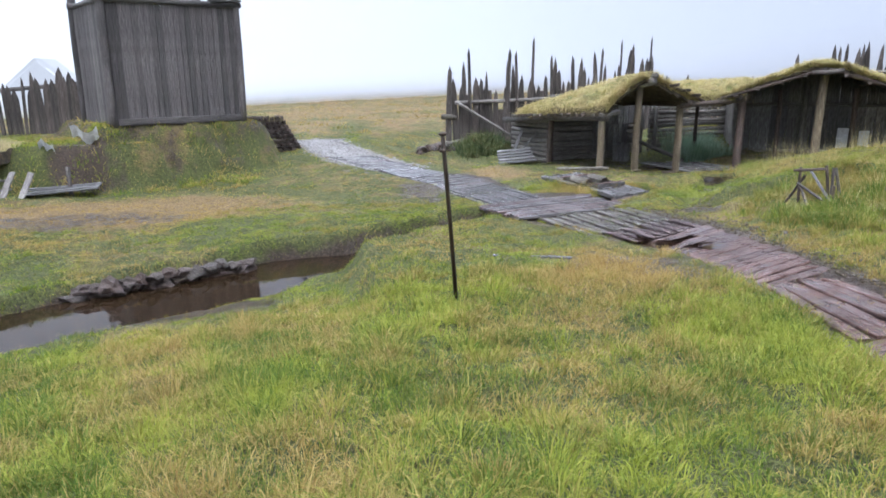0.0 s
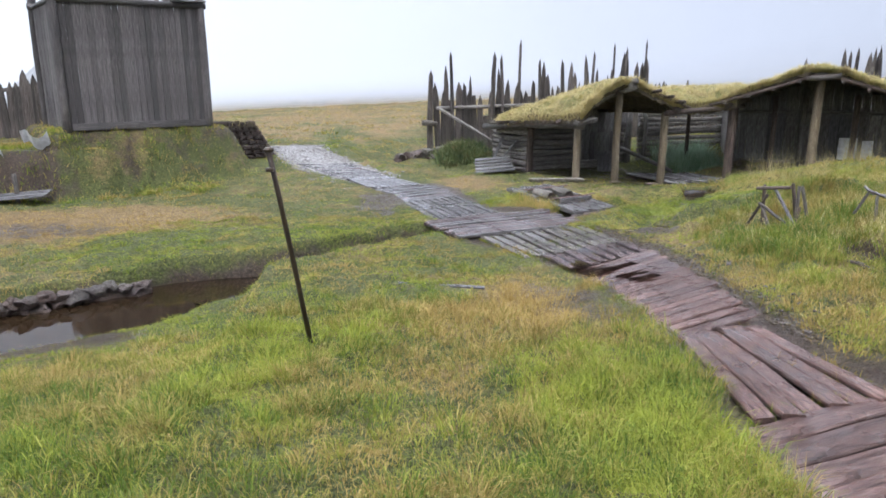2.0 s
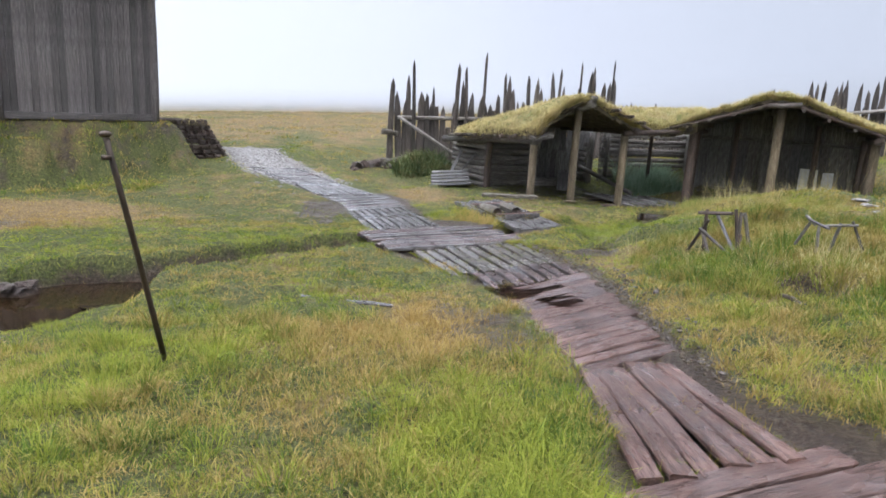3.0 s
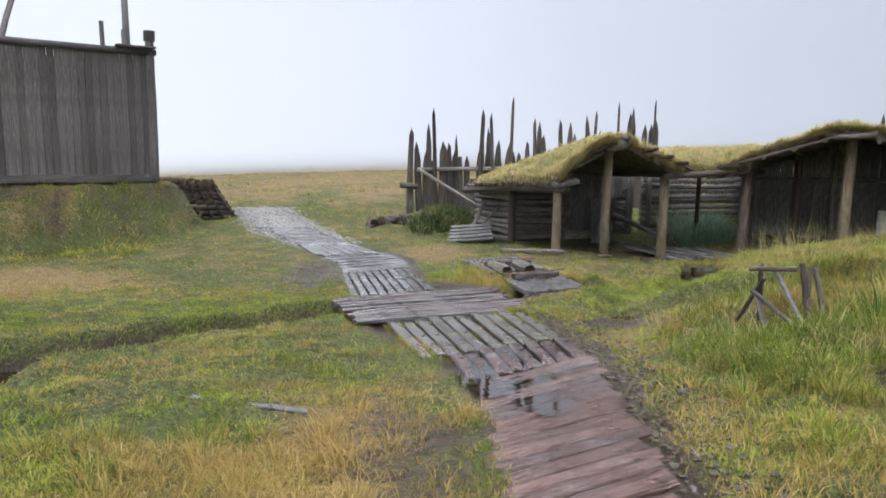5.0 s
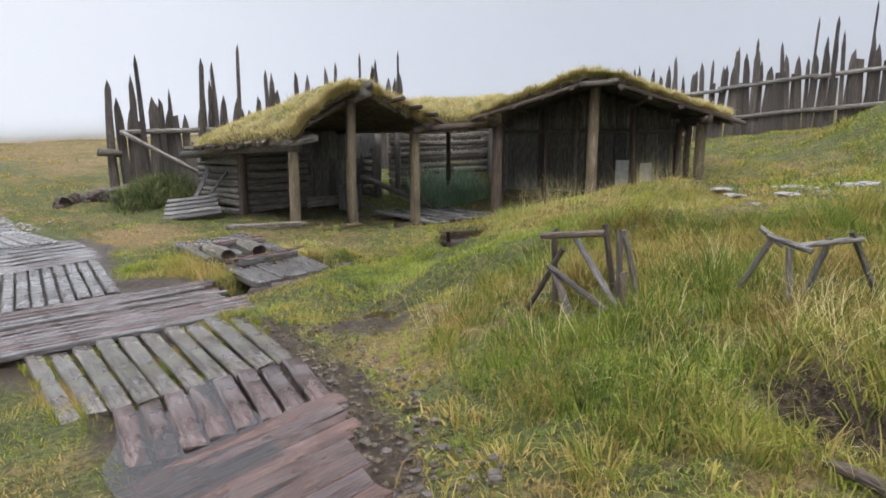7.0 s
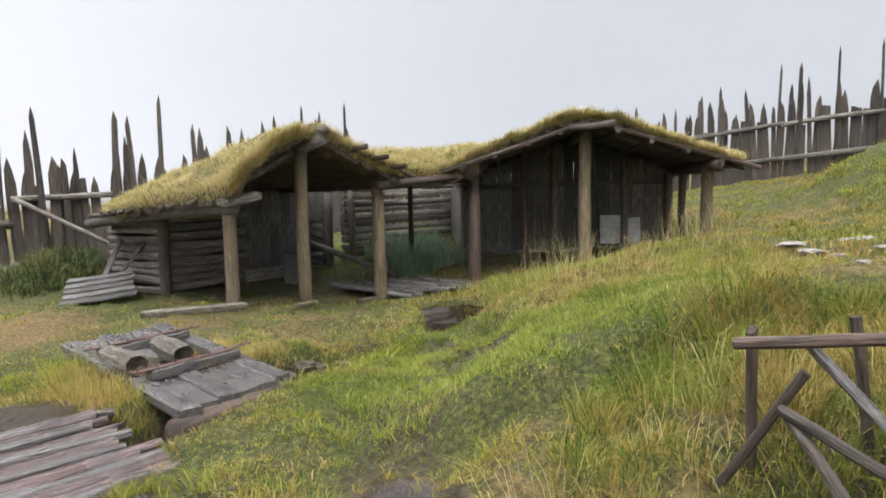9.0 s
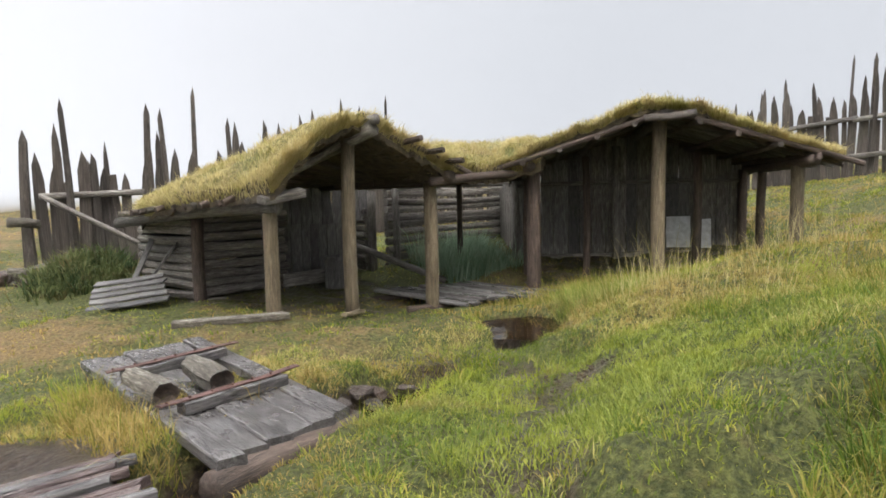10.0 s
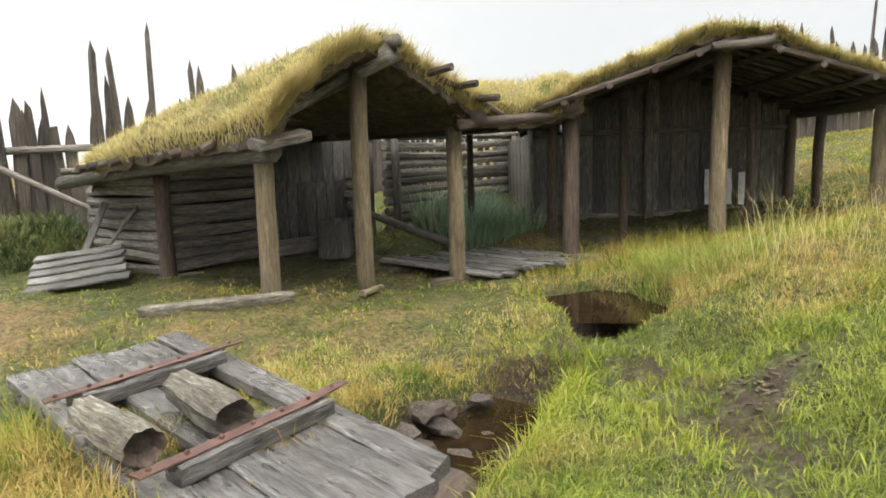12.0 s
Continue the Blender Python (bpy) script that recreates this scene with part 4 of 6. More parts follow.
deck = thing("board_deck", 12.6, 19.6, -1.35, "loose grey boards laid over the creek", "deck")
for i in range(13):
    o = i * 0.2
    p0 = Vector((11.55 + o * 0.75, 20.4 - o * 0.12, -1.28 + rnd.uniform(-0.02, 0.02)))
    p1 = p0 + Vector((0.55, -2.0 + rnd.uniform(-0.25, 0.2), 0.0 + rnd.uniform(-0.03, 0.02)))
    board("plank", deck, p0, p1, 0.18, 0.05, M_DOORWOOD if i % 2 else M_DIM, 0.0)
for y in (18.8, 20.1):
    beam("bearer", deck, (11.3, y, -1.38), (14.1, y - 0.15, -1.38), 0.07, M_DARKPOST)

# fallen slab of boards beside the cabin
slab = thing("fallen_board_panel", 7.9, 21.7, -1.3, "panel of grey boards fallen against the bank", "panel")
A, B, C3, D = Vector((6.94, 21.5, -1.32)), Vector((8.16, 21.16, -1.2)), Vector((8.25, 22.3, -0.85)), Vector((7.2, 22.7, -0.98))
for i in range(5):
    t = (i + 0.5) / 5
    board("plank", slab, A.lerp(D, t), B.lerp(C3, t), 0.23, 0.04, M_DIM, radians(8))
for a, b in (((7.9, 22.6, -1.2), (8.5, 22.2, -0.35)), ((7.7, 22.5, -1.2), (8.2, 22.9, -0.3))):
    board("brace", slab, a, b, 0.1, 0.04, M_DIM, 0.5)

old = thing("rotten_beam", 9.0, 17.9, -1.15, "broken rotten beam lying in the grass", "beam")
for p, q, w in (((7.75, 18.4), (9.0, 17.85), 0.1), ((7.9, 18.6), (8.6, 18.3), 0.09)):
    board("piece", old, Vector((*p, spot(*p) + 0.06)), Vector((*q, spot(*q) + 0.08)), w, 0.09, M_ROT, 0.2, ragged=0.1)
chip = thing("loose_board", 10.0, 17.9, -1.2, "short pale board lying by a post", "board")
board("board", chip, (9.75, 17.75, spot(9.75, 17.75) + 0.04), (10.25, 18.25, spot(10.25, 18.25) + 0.07), 0.09, 0.05, M_POST)

# ---- old gate laid over the ditch as a footbridge ----
gate = thing("old_gate", 7.2, 15.2, -1.05, "old plank gate with rusted straps laid over a ditch", "gate")
GA, GB, GC, GD = Vector((6.52, 16.7, -1.03)), Vector((7.7, 16.97, -1.0)), Vector((8.1, 13.95, -1.03)), Vector((7.02, 13.45, -1.02))
NB = 6
for i in range(NB):
    t = (i + 0.5) / NB
    a, b = GA.lerp(GB, t), GD.lerp(GC, t)
    holes = i in (1, 3, 4)
    if holes:
        board("plank", gate, a, a.lerp(b, 0.3), 0.195, 0.06, M_DOORWOOD, ragged=0.04)
        board("plank", gate, a.lerp(b, 0.62), b, 0.2, 0.06, M_DOORWOOD, ragged=0.04)
        if i == 3:
            board("plank", gate, a.lerp(b, 0.3), a.lerp(b, 0.5), 0.19, 0.05, M_DOORWOOD, ragged=0.04)
    else:
        board("plank", gate, a, b, 0.2, 0.09, M_DOORWOOD, ragged=0.05)
for t, lift in ((0.31, 0.06), (0.71, 0.07)):
    a, b = GA.lerp(GD, t), GB.lerp(GC, t)
    up = Vector((0, 0, lift))
    board("ledge", gate, a.lerp(b, 0.12) + up + Vector((0, 0, 0.02)), a.lerp(b, 0.88) + up + Vector((0, 0, 0.02)), 0.14, 0.1, M_DOORWOOD, label="thick cross ledge")
    strap = board("strap", gate, a.lerp(b, -0.02) + up + Vector((0, 0.0, 0.082)), a.lerp(b, 1.03) + up + Vector((0, 0.0, 0.082)), 0.075, 0.012, M_RUST, label="rusted iron strap", ragged=0.01)
    for k in range(7):
        bm = bmesh.new()
        bmesh.ops.create_uvsphere(bm, u_segments=7, v_segments=5, radius=0.013)
        part("rivet", bm, strap, Matrix.Translation(a.lerp(b, 0.03 + k * 0.155) + up + Vector((0, 0.0, 0.092))), material=M_RUST)
beam("bearer", gate, GD + Vector((-0.05, 0.0, -0.14)), GC + Vector((0.05, 0.0, -0.14)), 0.12, M_DARKPOST)
beam("bearer", gate, GA + Vector((0.05, -0.2, -0.1)), GB + Vector((0.05, -0.2, -0.1)), 0.08, M_ROT)


def rotten_log(name, length, r, rnd):
    """A weathered log with a sunken, hollowing end and deep furrows along it."""
    bm = bmesh.new()
    sides, rings = 22, 7
    furrow = [1 + rnd.uniform(-0.1, 0.07) for _ in range(sides)]
    loops = []
    for i in range(rings):
        f = i / (rings - 1)
        k = r * (1 + 0.1 * math.sin(f * 5 + r * 40)) * (0.95 if i in (0, rings - 1) else 1)
        loops.append([bm.verts.new((k * furrow[j] * rnd.uniform(0.96, 1.04) * math.cos(2 * math.pi * j / sides), k * 0.9 * furrow[j] * rnd.uniform(0.96, 1.04) * math.sin(2 * math.pi * j / sides),
                                    length * f + (rnd.uniform(-0.012, 0.012) if i in (0, rings - 1) else 0))) for j in range(sides)])
    for end, z in ((0, 0.05), (rings - 1, length - 0.07)):
        loops.insert(0 if end == 0 else len(loops), [bm.verts.new((v.co.x * 0.55, v.co.y * 0.55, z)) for v in loops[0 if end == 0 else -1]])
    for a, b in zip(loops, loops[1:]):
        for j in range(sides):
            bm.faces.new((a[j], a[(j + 1) % sides], b[(j + 1) % sides], b[j]))
    cores = [bm.faces.new(loops[0][::-1]), bm.faces.new(loops[-1])]
    for f in cores + [f for v in loops[0] + loops[-1] for f in v.link_faces]:
        f.material_index = 1
    me = meshed(bm, name, M_ROT)
    me.materials.append(M_DARKPOST)
    return me


for p, q, r in (((6.8, 15.3, -0.86), (6.95, 14.66, -0.87), 0.1), ((7.28, 15.36, -0.85), (7.37, 14.7, -0.86), 0.108)):
    stump = thing("rotten_log", *p, "short lichen-grey rotten log lying on the gate", "log", "rotten logs")
    part("log", rotten_log("log", (Vector(q) - Vector(p)).length, r, rnd), stump, along(p, q))

# ---- sharpened palisades ----
def stake_mesh(half, thick, point, rnd):
    """A split stake one metre high: a thick slab whose shoulders are hewn to a point, or cut square."""
    bm = bmesh.new()
    rows = []
    body = 1 - point
    for h, k in ((0, 1), (0.3, rnd.uniform(0.95, 1.05)), (0.65, rnd.uniform(0.92, 1.03)), (body, rnd.uniform(0.88, 1.0))) + (((body + point * 0.55, rnd.uniform(0.5, 0.66)),) if point else ()):
        o = rnd.uniform(-0.1, 0.1) * half
        b = 0.3 * thick
        ring = [(-1, -thick + b), (-0.75, -thick), (0.75, -thick), (1, -thick + b), (1, thick - b), (0.75, thick), (-0.75, thick), (-1, thick - b)]
        rows.append([bm.verts.new((x * half * k + o, y * (0.6 + 0.4 * k), h + (rnd.uniform(-0.012, 0.012) if h == 1 else 0))) for x, y in ring])
    for p, q in zip(rows, rows[1:]):
        for j in range(8):
            bm.faces.new((p[j], p[(j + 1) % 8], q[(j + 1) % 8], q[j]))
    bm.faces.new(rows[0][::-1])
    if point:
        tip = bm.verts.new((rnd.uniform(-0.3, 0.3) * half, 0, 1))
        for j in range(8):
            bm.faces.new((rows[-1][j], rows[-1][(j + 1) % 8], tip))
    else:
        bm.faces.new(rows[-1])
    return meshed(bm, "stake", M_STAKE)


STAKES = [stake_mesh(rnd.uniform(0.055, 0.085), 0.045, rnd.uniform(0.12, 0.2), rnd) for _ in range(7)]
SLABS = [stake_mesh(rnd.uniform(0.1, 0.14), 0.04, rnd.uniform(0.14, 0.24), rnd) for _ in range(6)]
STUBS = [stake_mesh(rnd.uniform(0.09, 0.15), 0.045, 0.0, rnd) for _ in range(4)]


def palisade(name, line, low, high, step, label, rails, poles=(), cut=0.12, seedn=1):
    r = random.Random(seedn)
    x0, y0 = line[0][:2]
    f = thing(name, x0, y0, spot(x0, y0), label, "palisade", "palisades")
    for (xa, ya), (xb, yb) in zip(line, line[1:]):
        L = math.hypot(xb - xa, yb - ya)
        n = int(L / step)
        face = math.atan2(yb - ya, xb - xa)
        for i in range(n):
            t = (i + r.uniform(0.2, 0.8)) / n
            x, y = xa + (xb - xa) * t, ya + (yb - ya) * t
            stub = r.random() < cut
            h = low * r.uniform(0.66, 1.02) if stub else low + (high - low) * r.random()
            me = r.choice(STUBS if stub else STAKES if r.random() < 0.45 else SLABS)
            k = r.uniform(0.8, 1.15)
            z = spot(x, y) - 0.1
            part("stake", me, f, Matrix.Translation((x, y, z)) @ Euler((r.gauss(0, 0.03), r.gauss(0, 0.035), face)).to_matrix().to_4x4() @ Matrix.Diagonal((k, k, h, 1)))
        for hr, rr in rails:
            za, zc = spot(xa, ya) + hr, spot(xb, yb) + hr
            m = int(max(1, round(L / 3.2)))
            for i in range(m):
                a, b = i / m - 0.02, (i + 1) / m + 0.02
                o = Vector((math.sin(face), -math.cos(face), 0)) * 0.13
                beam("rail", f, Vector((xa + (xb - xa) * a, ya + (yb - ya) * a, za + (zc - za) * a + r.uniform(-0.05, 0.05))) + o,
                     Vector((xa + (xb - xa) * b, ya + (yb - ya) * b, za + (zc - za) * b + r.uniform(-0.05, 0.05))) + o, rr, M_LOG, sides=7)
    for x, y, top, rad in poles:
        z = spot(x, y) - 0.1
        part("stake", log_mesh("stake", top - z - 0.2, rad, rad * 0.6, M_STAKE, r, sides=7, rings=6, wobble=0.12, point=0.25), f,
             Matrix.Translation((x, y, z)) @ Euler((r.gauss(0, 0.02), r.gauss(0, 0.02), 0)).to_matrix().to_4x4())
    return f


main = palisade("palisade", [(6.6, 26.1), (10.5, 26.35), (15.2, 26.6)], 2.3, 3.6, 0.16, "tall dark sharpened stakes of uneven height in fog", [(1.75, 0.075)],
         [(6.3, 26.0, 1.86, 0.13), (7.13, 25.9, 2.52, 0.09), (8.62, 26.2, 2.52, 0.12), (9.07, 26.2, 2.43, 0.1), (9.78, 26.3, 2.98, 0.08), (10.6, 26.3, 2.3, 0.09),
          (12.9, 26.4, 2.6, 0.08), (13.6, 26.4, 2.9, 0.06), (14.1, 26.4, 2.75, 0.08), (14.9, 26.4, 3.05, 0.06)], cut=0.22, seedn=3)
beam("brace", main, (6.55, 25.75, 0.55), (8.7, 25.6, -0.75), 0.06, M_LOG)
palisade("palisade", [(15.2, 26.6), (20.0, 29.5), (23.5, 28.3)], 1.7, 2.4, 0.26, "dark sharpened stakes along the back of the yard", [(1.2, 0.07)], seedn=4)
palisade("palisade", [(23.5, 28.3), (26.6, 23.2), (28.3, 20.6), (29.7, 17.8), (31.5, 12.5), (32, 6)], 2.45, 3.5, 0.165, "grey sharpened palisade running up the slope", [(0.7, 0.08), (1.8, 0.08)],
         [(27.2, 22.3, 3.7, 0.09), (28.2, 20.7, 4.3, 0.07), (28.5, 20.2, 4.3, 0.1), (29.0, 19.2, 4.7, 0.06), (29.5, 18.2, 4.8, 0.06)], cut=0.35, seedn=5)
palisade("palisade", [(-6.6, 26.2), (-11.5, 25.6), (-20.0, 25.5)], 1.6, 2.2, 0.16, "grey sharpened palisade on the turf bank", [(1.25, 0.075)],
         [(-6.5, 26.0, 2.0, 0.07), (-11.7, 25.5, 1.9, 0.07), (-13.2, 25.5, 2.0, 0.06)], seedn=6)

# ---- board tower on its mound ----
TU, TV, TO = Vector((0.887, 0.461, 0)), Vector((-0.461, 0.887, 0)), Vector((-4.85, 22.05, 0))


def tow(u, v, z):
    return TO + TU * u + TV * v + Vector((0, 0, z))


tower = thing("watch_tower", -3.5, 24.3, 0.1, "square grey board tower standing on a turf mound", "tower")
TW, TD, Z0, Z1 = 4.04, 3.1, 0.12, 3.72
for u, v, top in ((0, 0, 4.3), (TW, 0, 4.28), (0, TD, 4.0), (TW, TD, 4.75)):
    p = tow(u, v, 0)
    z = min(spot(p.x, p.y), 0.1) - 0.2
    part("corner_post", log_mesh("corner_post", top - z, 0.13, 0.12, M_TOWER, rnd, sides=10, rings=6), tower, Matrix.Translation((p.x, p.y, z)))


def boarding(u0, v0, u1, v1, n):
    for i in range(n):
        t = (i + 0.5) / n
        u, v = u0 + (u1 - u0) * t, v0 + (v1 - v0) * t
        w = math.hypot(u1 - u0, v1 - v0) / n
        d = tow(u1, v1, 0) - tow(u0, v0, 0)
        board("plank", tower, tow(u, v + rnd.uniform(-0.012, 0.012), Z0 + rnd.uniform(-0.03, 0.03)), tow(u, v, Z1 + rnd.uniform(-0.06, 0.02)), w * rnd.uniform(0.97, 1.0), 0.04, M_TOWER, math.atan2(d.y, d.x))


boarding(0.1, 0, TW - 0.1, 0, 22)
boarding(0, TD - 0.1, 0, 0.1, 16)
boarding(TW, 0.1, TW, TD - 0.1, 16)
boarding(0.1, TD, TW - 0.1, TD, 20)
for v in (0, TD):
    beam("top_rail", tower, tow(-0.15, v - 0.05, Z1), tow(TW + 0.15, v - 0.05, Z1 + 0.02), 0.1, M_TOWER)
board("bottom_rail", tower, tow(0.1, -0.06, Z0 + 0.12), tow(TW - 0.1, -0.06, Z0 + 0.12), 0.2, 0.08, M_TOWER, radians(90))
for u in (0, TW):
    beam("top_rail", tower, tow(u, 0, Z1 - 0.05), tow(u, TD, Z1 - 0.05), 0.09, M_TOWER)
part("pole", log_mesh("pole", 5.2, 0.1, 0.085, M_TOWER, rnd), tower, Matrix.Translation(tow(TW - 0.5, 0.5, 0.0)))
part("pole", log_mesh("pole", 4.55, 0.07, 0.06, M_TOWER, rnd), tower, Matrix.Translation(tow(TW - 1.1, 0.6, 0.0)))
beam("strut", tower, tow(0.5, 0.4, Z1 - 0.2), tow(1.0, 0.9, 5.2), 0.08, M_TOWER)
for u in (0, TW):
    part("post_cap", log_mesh("post_cap", 0.28, 0.15, 0.15, M_TOWER, rnd, sides=8, rings=2), tower, Matrix.Translation(tow(u, 0, 4.05)))
board("top_board", tower, tow(TW - 0.9, -0.1, Z1 + 0.14), tow(TW + 0.1, -0.1, Z1 + 0.14), 0.24, 0.06, M_TOWER)
bm = bmesh.new()
bmesh.ops.create_cube(bm, size=1, matrix=Matrix.Translation(tow(TW / 2, TD / 2, 2.6)) @ Matrix.Rotation(math.atan2(TU.y, TU.x), 4, "Z") @ Matrix.Diagonal((TW - 0.2, TD - 0.2, 0.08, 1)))
part("platform", bm, tower, material=M_TOWER)

# turf-covered log crib between the tower and the way
crib = thing("log_crib", -0.3, 25.0, -0.8, "ragged turf-topped crib of dark logs", "crib")
for i in range(8):
    z = -1.1 + i * 0.16
    s = i * 0.12
    beam("log", crib, Vector((-1.25, 24.1, z + 0.15)), Vector((0.62 - s * 0.75, 26.25 - s * 0.5, z)), 0.075, M_DARKPOST, sides=7)
    for k in range(5):
        t = 0.35 + 0.14 * k
        c = Vector((-1.25, 24.1, z)).lerp(Vector((0.62 - s * 0.75, 26.25 - s * 0.5, z)), t)
        beam("peg", crib, c + Vector((0.12, -0.1, 0.07)), c + Vector((-0.3, 0.4, 0.09)), 0.06, M_DARKPOST, sides=6)
CR = [[Vector((-1.5, 24.0, -0.05)), Vector((-0.7, 24.8, 0.02)), Vector((0.0, 25.6, 0.0))], [Vector((-2.1, 24.6, 0.0)), Vector((-1.3, 25.4, 0.05)), Vector((-0.5, 26.1, 0.0))]]
turf_roof(crib, CR, 0.18, nu=18, nv=10, grass=900, blade=0.12)


# ---- trestles in the grass ----
def bar(t, p, q, w=0.07, d=0.06, m=None, name="bar"):
    p, q = Vector(p), Vector(q)
    return part(name, plank_mesh(name, (q - p).length, w, d, m or M_LOG, rnd, 0.012, 4, 0.003), t, along(p, q, rnd.uniform(-0.2, 0.2)))


well = thing("well_frame", 8.4, 9.4, -0.45, "broken grey wooden trestle frame over a grassy hole", "frame", "frames")
bar(well, (8.31, 9.7, 0.05), (8.48, 9.2, 0.13), 0.05, 0.045, M_DARKPOST, "top_bar")
for p, q, m in (((8.42, 9.7, 0.09), (8.47, 9.72, -0.5), M_DARKPOST), ((8.68, 9.42, 0.14), (8.78, 9.38, -0.5), M_DARKPOST), ((8.44, 9.48, 0.07), (8.42, 9.0, -0.34), M_DOORWOOD),
                ((8.18, 9.45, -0.12), (8.32, 8.97, -0.36), M_STAKE), ((8.21, 9.42, -0.16), (8.14, 9.03, -0.55), M_STAKE), ((8.27, 9.4, 0.01), (8.18, 9.68, -0.5), M_DARKPOST),
                ((8.55, 9.13, 0.16), (8.5, 9.05, -0.5), M_STAKE), ((8.64, 9.18, 0.14), (8.8, 9.13, -0.5), M_ROT), ((8.5, 9.02, -0.12), (8.47, 8.98, -0.55), M_DARKPOST)):
    bar(well, p, q, 0.05, 0.035, m, "leg")
rack = thing("trestle", 8.9, 8.1, -0.1, "low grey wooden trestle standing in tall grass", "frame", "frames")
J = Vector((8.75, 7.95, 0.22))
for p, q, m, nm in (((-0.1, 0.12, 0.06), (0.03, -0.09, -0.02), M_DOORWOOD, "top_bar"), ((0.0, 0.0, 0.0), (0.3, -0.2, 0.05), M_LOG, "rail"), ((-0.02, 0.02, 0.0), (-0.03, -0.02, -0.4), M_LOG, "leg"),
                    ((-0.07, 0.1, 0.03), (-0.1, 0.26, -0.28), M_LOG, "leg"), ((0.25, -0.16, 0.09), (0.38, -0.26, -0.25), M_ROT, "leg"), ((0.16, -0.1, 0.05), (0.19, 0.03, -0.3), M_DIM, "leg"), ((-0.1, 0.17, 0.1), (-0.04, 0.04, 0.0), M_LOG, "peg")):
    bar(rack, J + Vector(p), J + Vector(q), 0.04, 0.03, m, nm)
junk = thing("loose_board", 7.6, 5.9, -0.3, "dark board half hidden in long grass", "board", "loose boards")
board("board", junk, (7.5, 6.9, spot(7.5, 6.9) + 0.05), (7.42, 6.5, spot(7.42, 6.5) + 0.0), 0.06, 0.04, M_DARKPOST)
slat = thing("loose_board", 3.4, 8.75, -0.9, "thin pale board lying in the grass", "board", "loose boards")
board("board", slat, (2.85, 9.15, spot(2.85, 9.15) + 0.06), (3.87, 8.62, spot(3.87, 8.62) + 0.06), 0.07, 0.03, M_DOORWOOD, ragged=0.04)

# ---- iron rod in the grass ----
rod = thing("iron_rod", 1.5, 6.45, -0.75, "leaning rusty iron rod with a knobbed top", "rod")
ra, rb = Vector((1.76, 6.91, -0.85)), Vector((1.5, 6.45, 1.06))
part("shaft", log_mesh("shaft", (rb - ra).length, 0.024, 0.022, M_IRON, rnd, sides=10, wobble=0.03), rod, along(ra, rb))
bm = bmesh.new()
bmesh.ops.create_uvsphere(bm, u_segments=12, v_segments=8, radius=0.034)
part("knob", bm, rod, Matrix.Translation(rb + Vector((0, 0, 0.015))) @ Matrix.Diagonal((1.25, 1.25, 0.7, 1)), material=M_IRON)
part("collar", log_mesh("collar", 0.03, 0.034, 0.034, M_IRON, rnd, sides=10, rings=2, wobble=0.02), rod, Matrix.Translation(rb + Vector((0, 0, -0.16))))

# ---- stone edging of the creek ----
edge = thing("stone_edging", -2.0, 11.0, -1.5, "rough wet stones lining the creek bank", "stones")
ROCKS = [rock_mesh("stone", rnd, M_STONE) for _ in range(6)]
for i in range(26):
    t = i / 25
    x, y = -3.0 + 2.3 * t, 10.05 + 1.08 * t + 0.05 * math.sin(i)
    s = rnd.uniform(0.09, 0.17)
    part("stone", rnd.choice(ROCKS), edge, Matrix.Translation((x, y - 0.06 * (i % 2), WATER_Z + 0.02 + 0.11 * (i % 2) + rnd.uniform(0, 0.05))) @ Matrix.Rotation(rnd.uniform(0, 6), 4, "Z") @ Matrix.Diagonal((s * 1.3, s, s, 1)))
heap = thing("stone_heap", 5.6, 25.2, -1.2, "low heap of dark stones beside the way", "stones")
for i in range(16):
    s = rnd.uniform(0.1, 0.28)
    x, y = 4.9 + rnd.uniform(0, 2.2), 25.3 + rnd.uniform(-0.7, 0.6)
    part("stone", rnd.choice(ROCKS), heap, Matrix.Translation((x, y, spot(x, y) + s * 0.3)) @ Matrix.Rotation(rnd.uniform(0, 6), 4, "Z") @ Matrix.Diagonal((s, s, s, 1)))
ditch = thing("ditch_stones", 9.0, 15.0, -1.4, "dark stones lining the narrow ditch", "stones")
for x, y, z, s in ((8.42, 14.92, -1.34, 0.12), (8.68, 15.08, -1.27, 0.12), (8.95, 15.18, -1.36, 0.1), (8.3, 14.75, -1.42, 0.12), (8.55, 14.93, -1.44, 0.12), (8.85, 15.05, -1.44, 0.11), (9.25, 15.17, -1.38, 0.09),
                   (8.75, 14.72, -1.5, 0.1), (9.05, 14.88, -1.5, 0.08), (8.4, 14.5, -1.52, 0.09)):
    part("stone", rnd.choice(ROCKS), ditch, Matrix.Translation((x, y, z)) @ Matrix.Rotation(rnd.uniform(0, 6), 4, "Z") @ Matrix.Diagonal((s * 1.25, s, s * 0.85, 1)))

FLAGS = [rock_mesh("stone", rnd, M_PALE) for _ in range(4)]
flags = thing("flagstones", 13.6, 11.8, -0.2, "pale flat stones of a worn path in the grass", "stones")
for i in range(18):
    x, y = 12.7 + rnd.uniform(0, 2.6), 11.75 + rnd.uniform(-0.6, 0.5)
    s = rnd.uniform(0.09, 0.18)
    part("stone", rnd.choice(FLAGS), flags, Matrix.Translation((x, y, spot(x, y) + 0.012)) @ Matrix.Rotation(rnd.uniform(0, 6), 4, "Z") @ Matrix.Diagonal((s, s, 0.035, 1)))

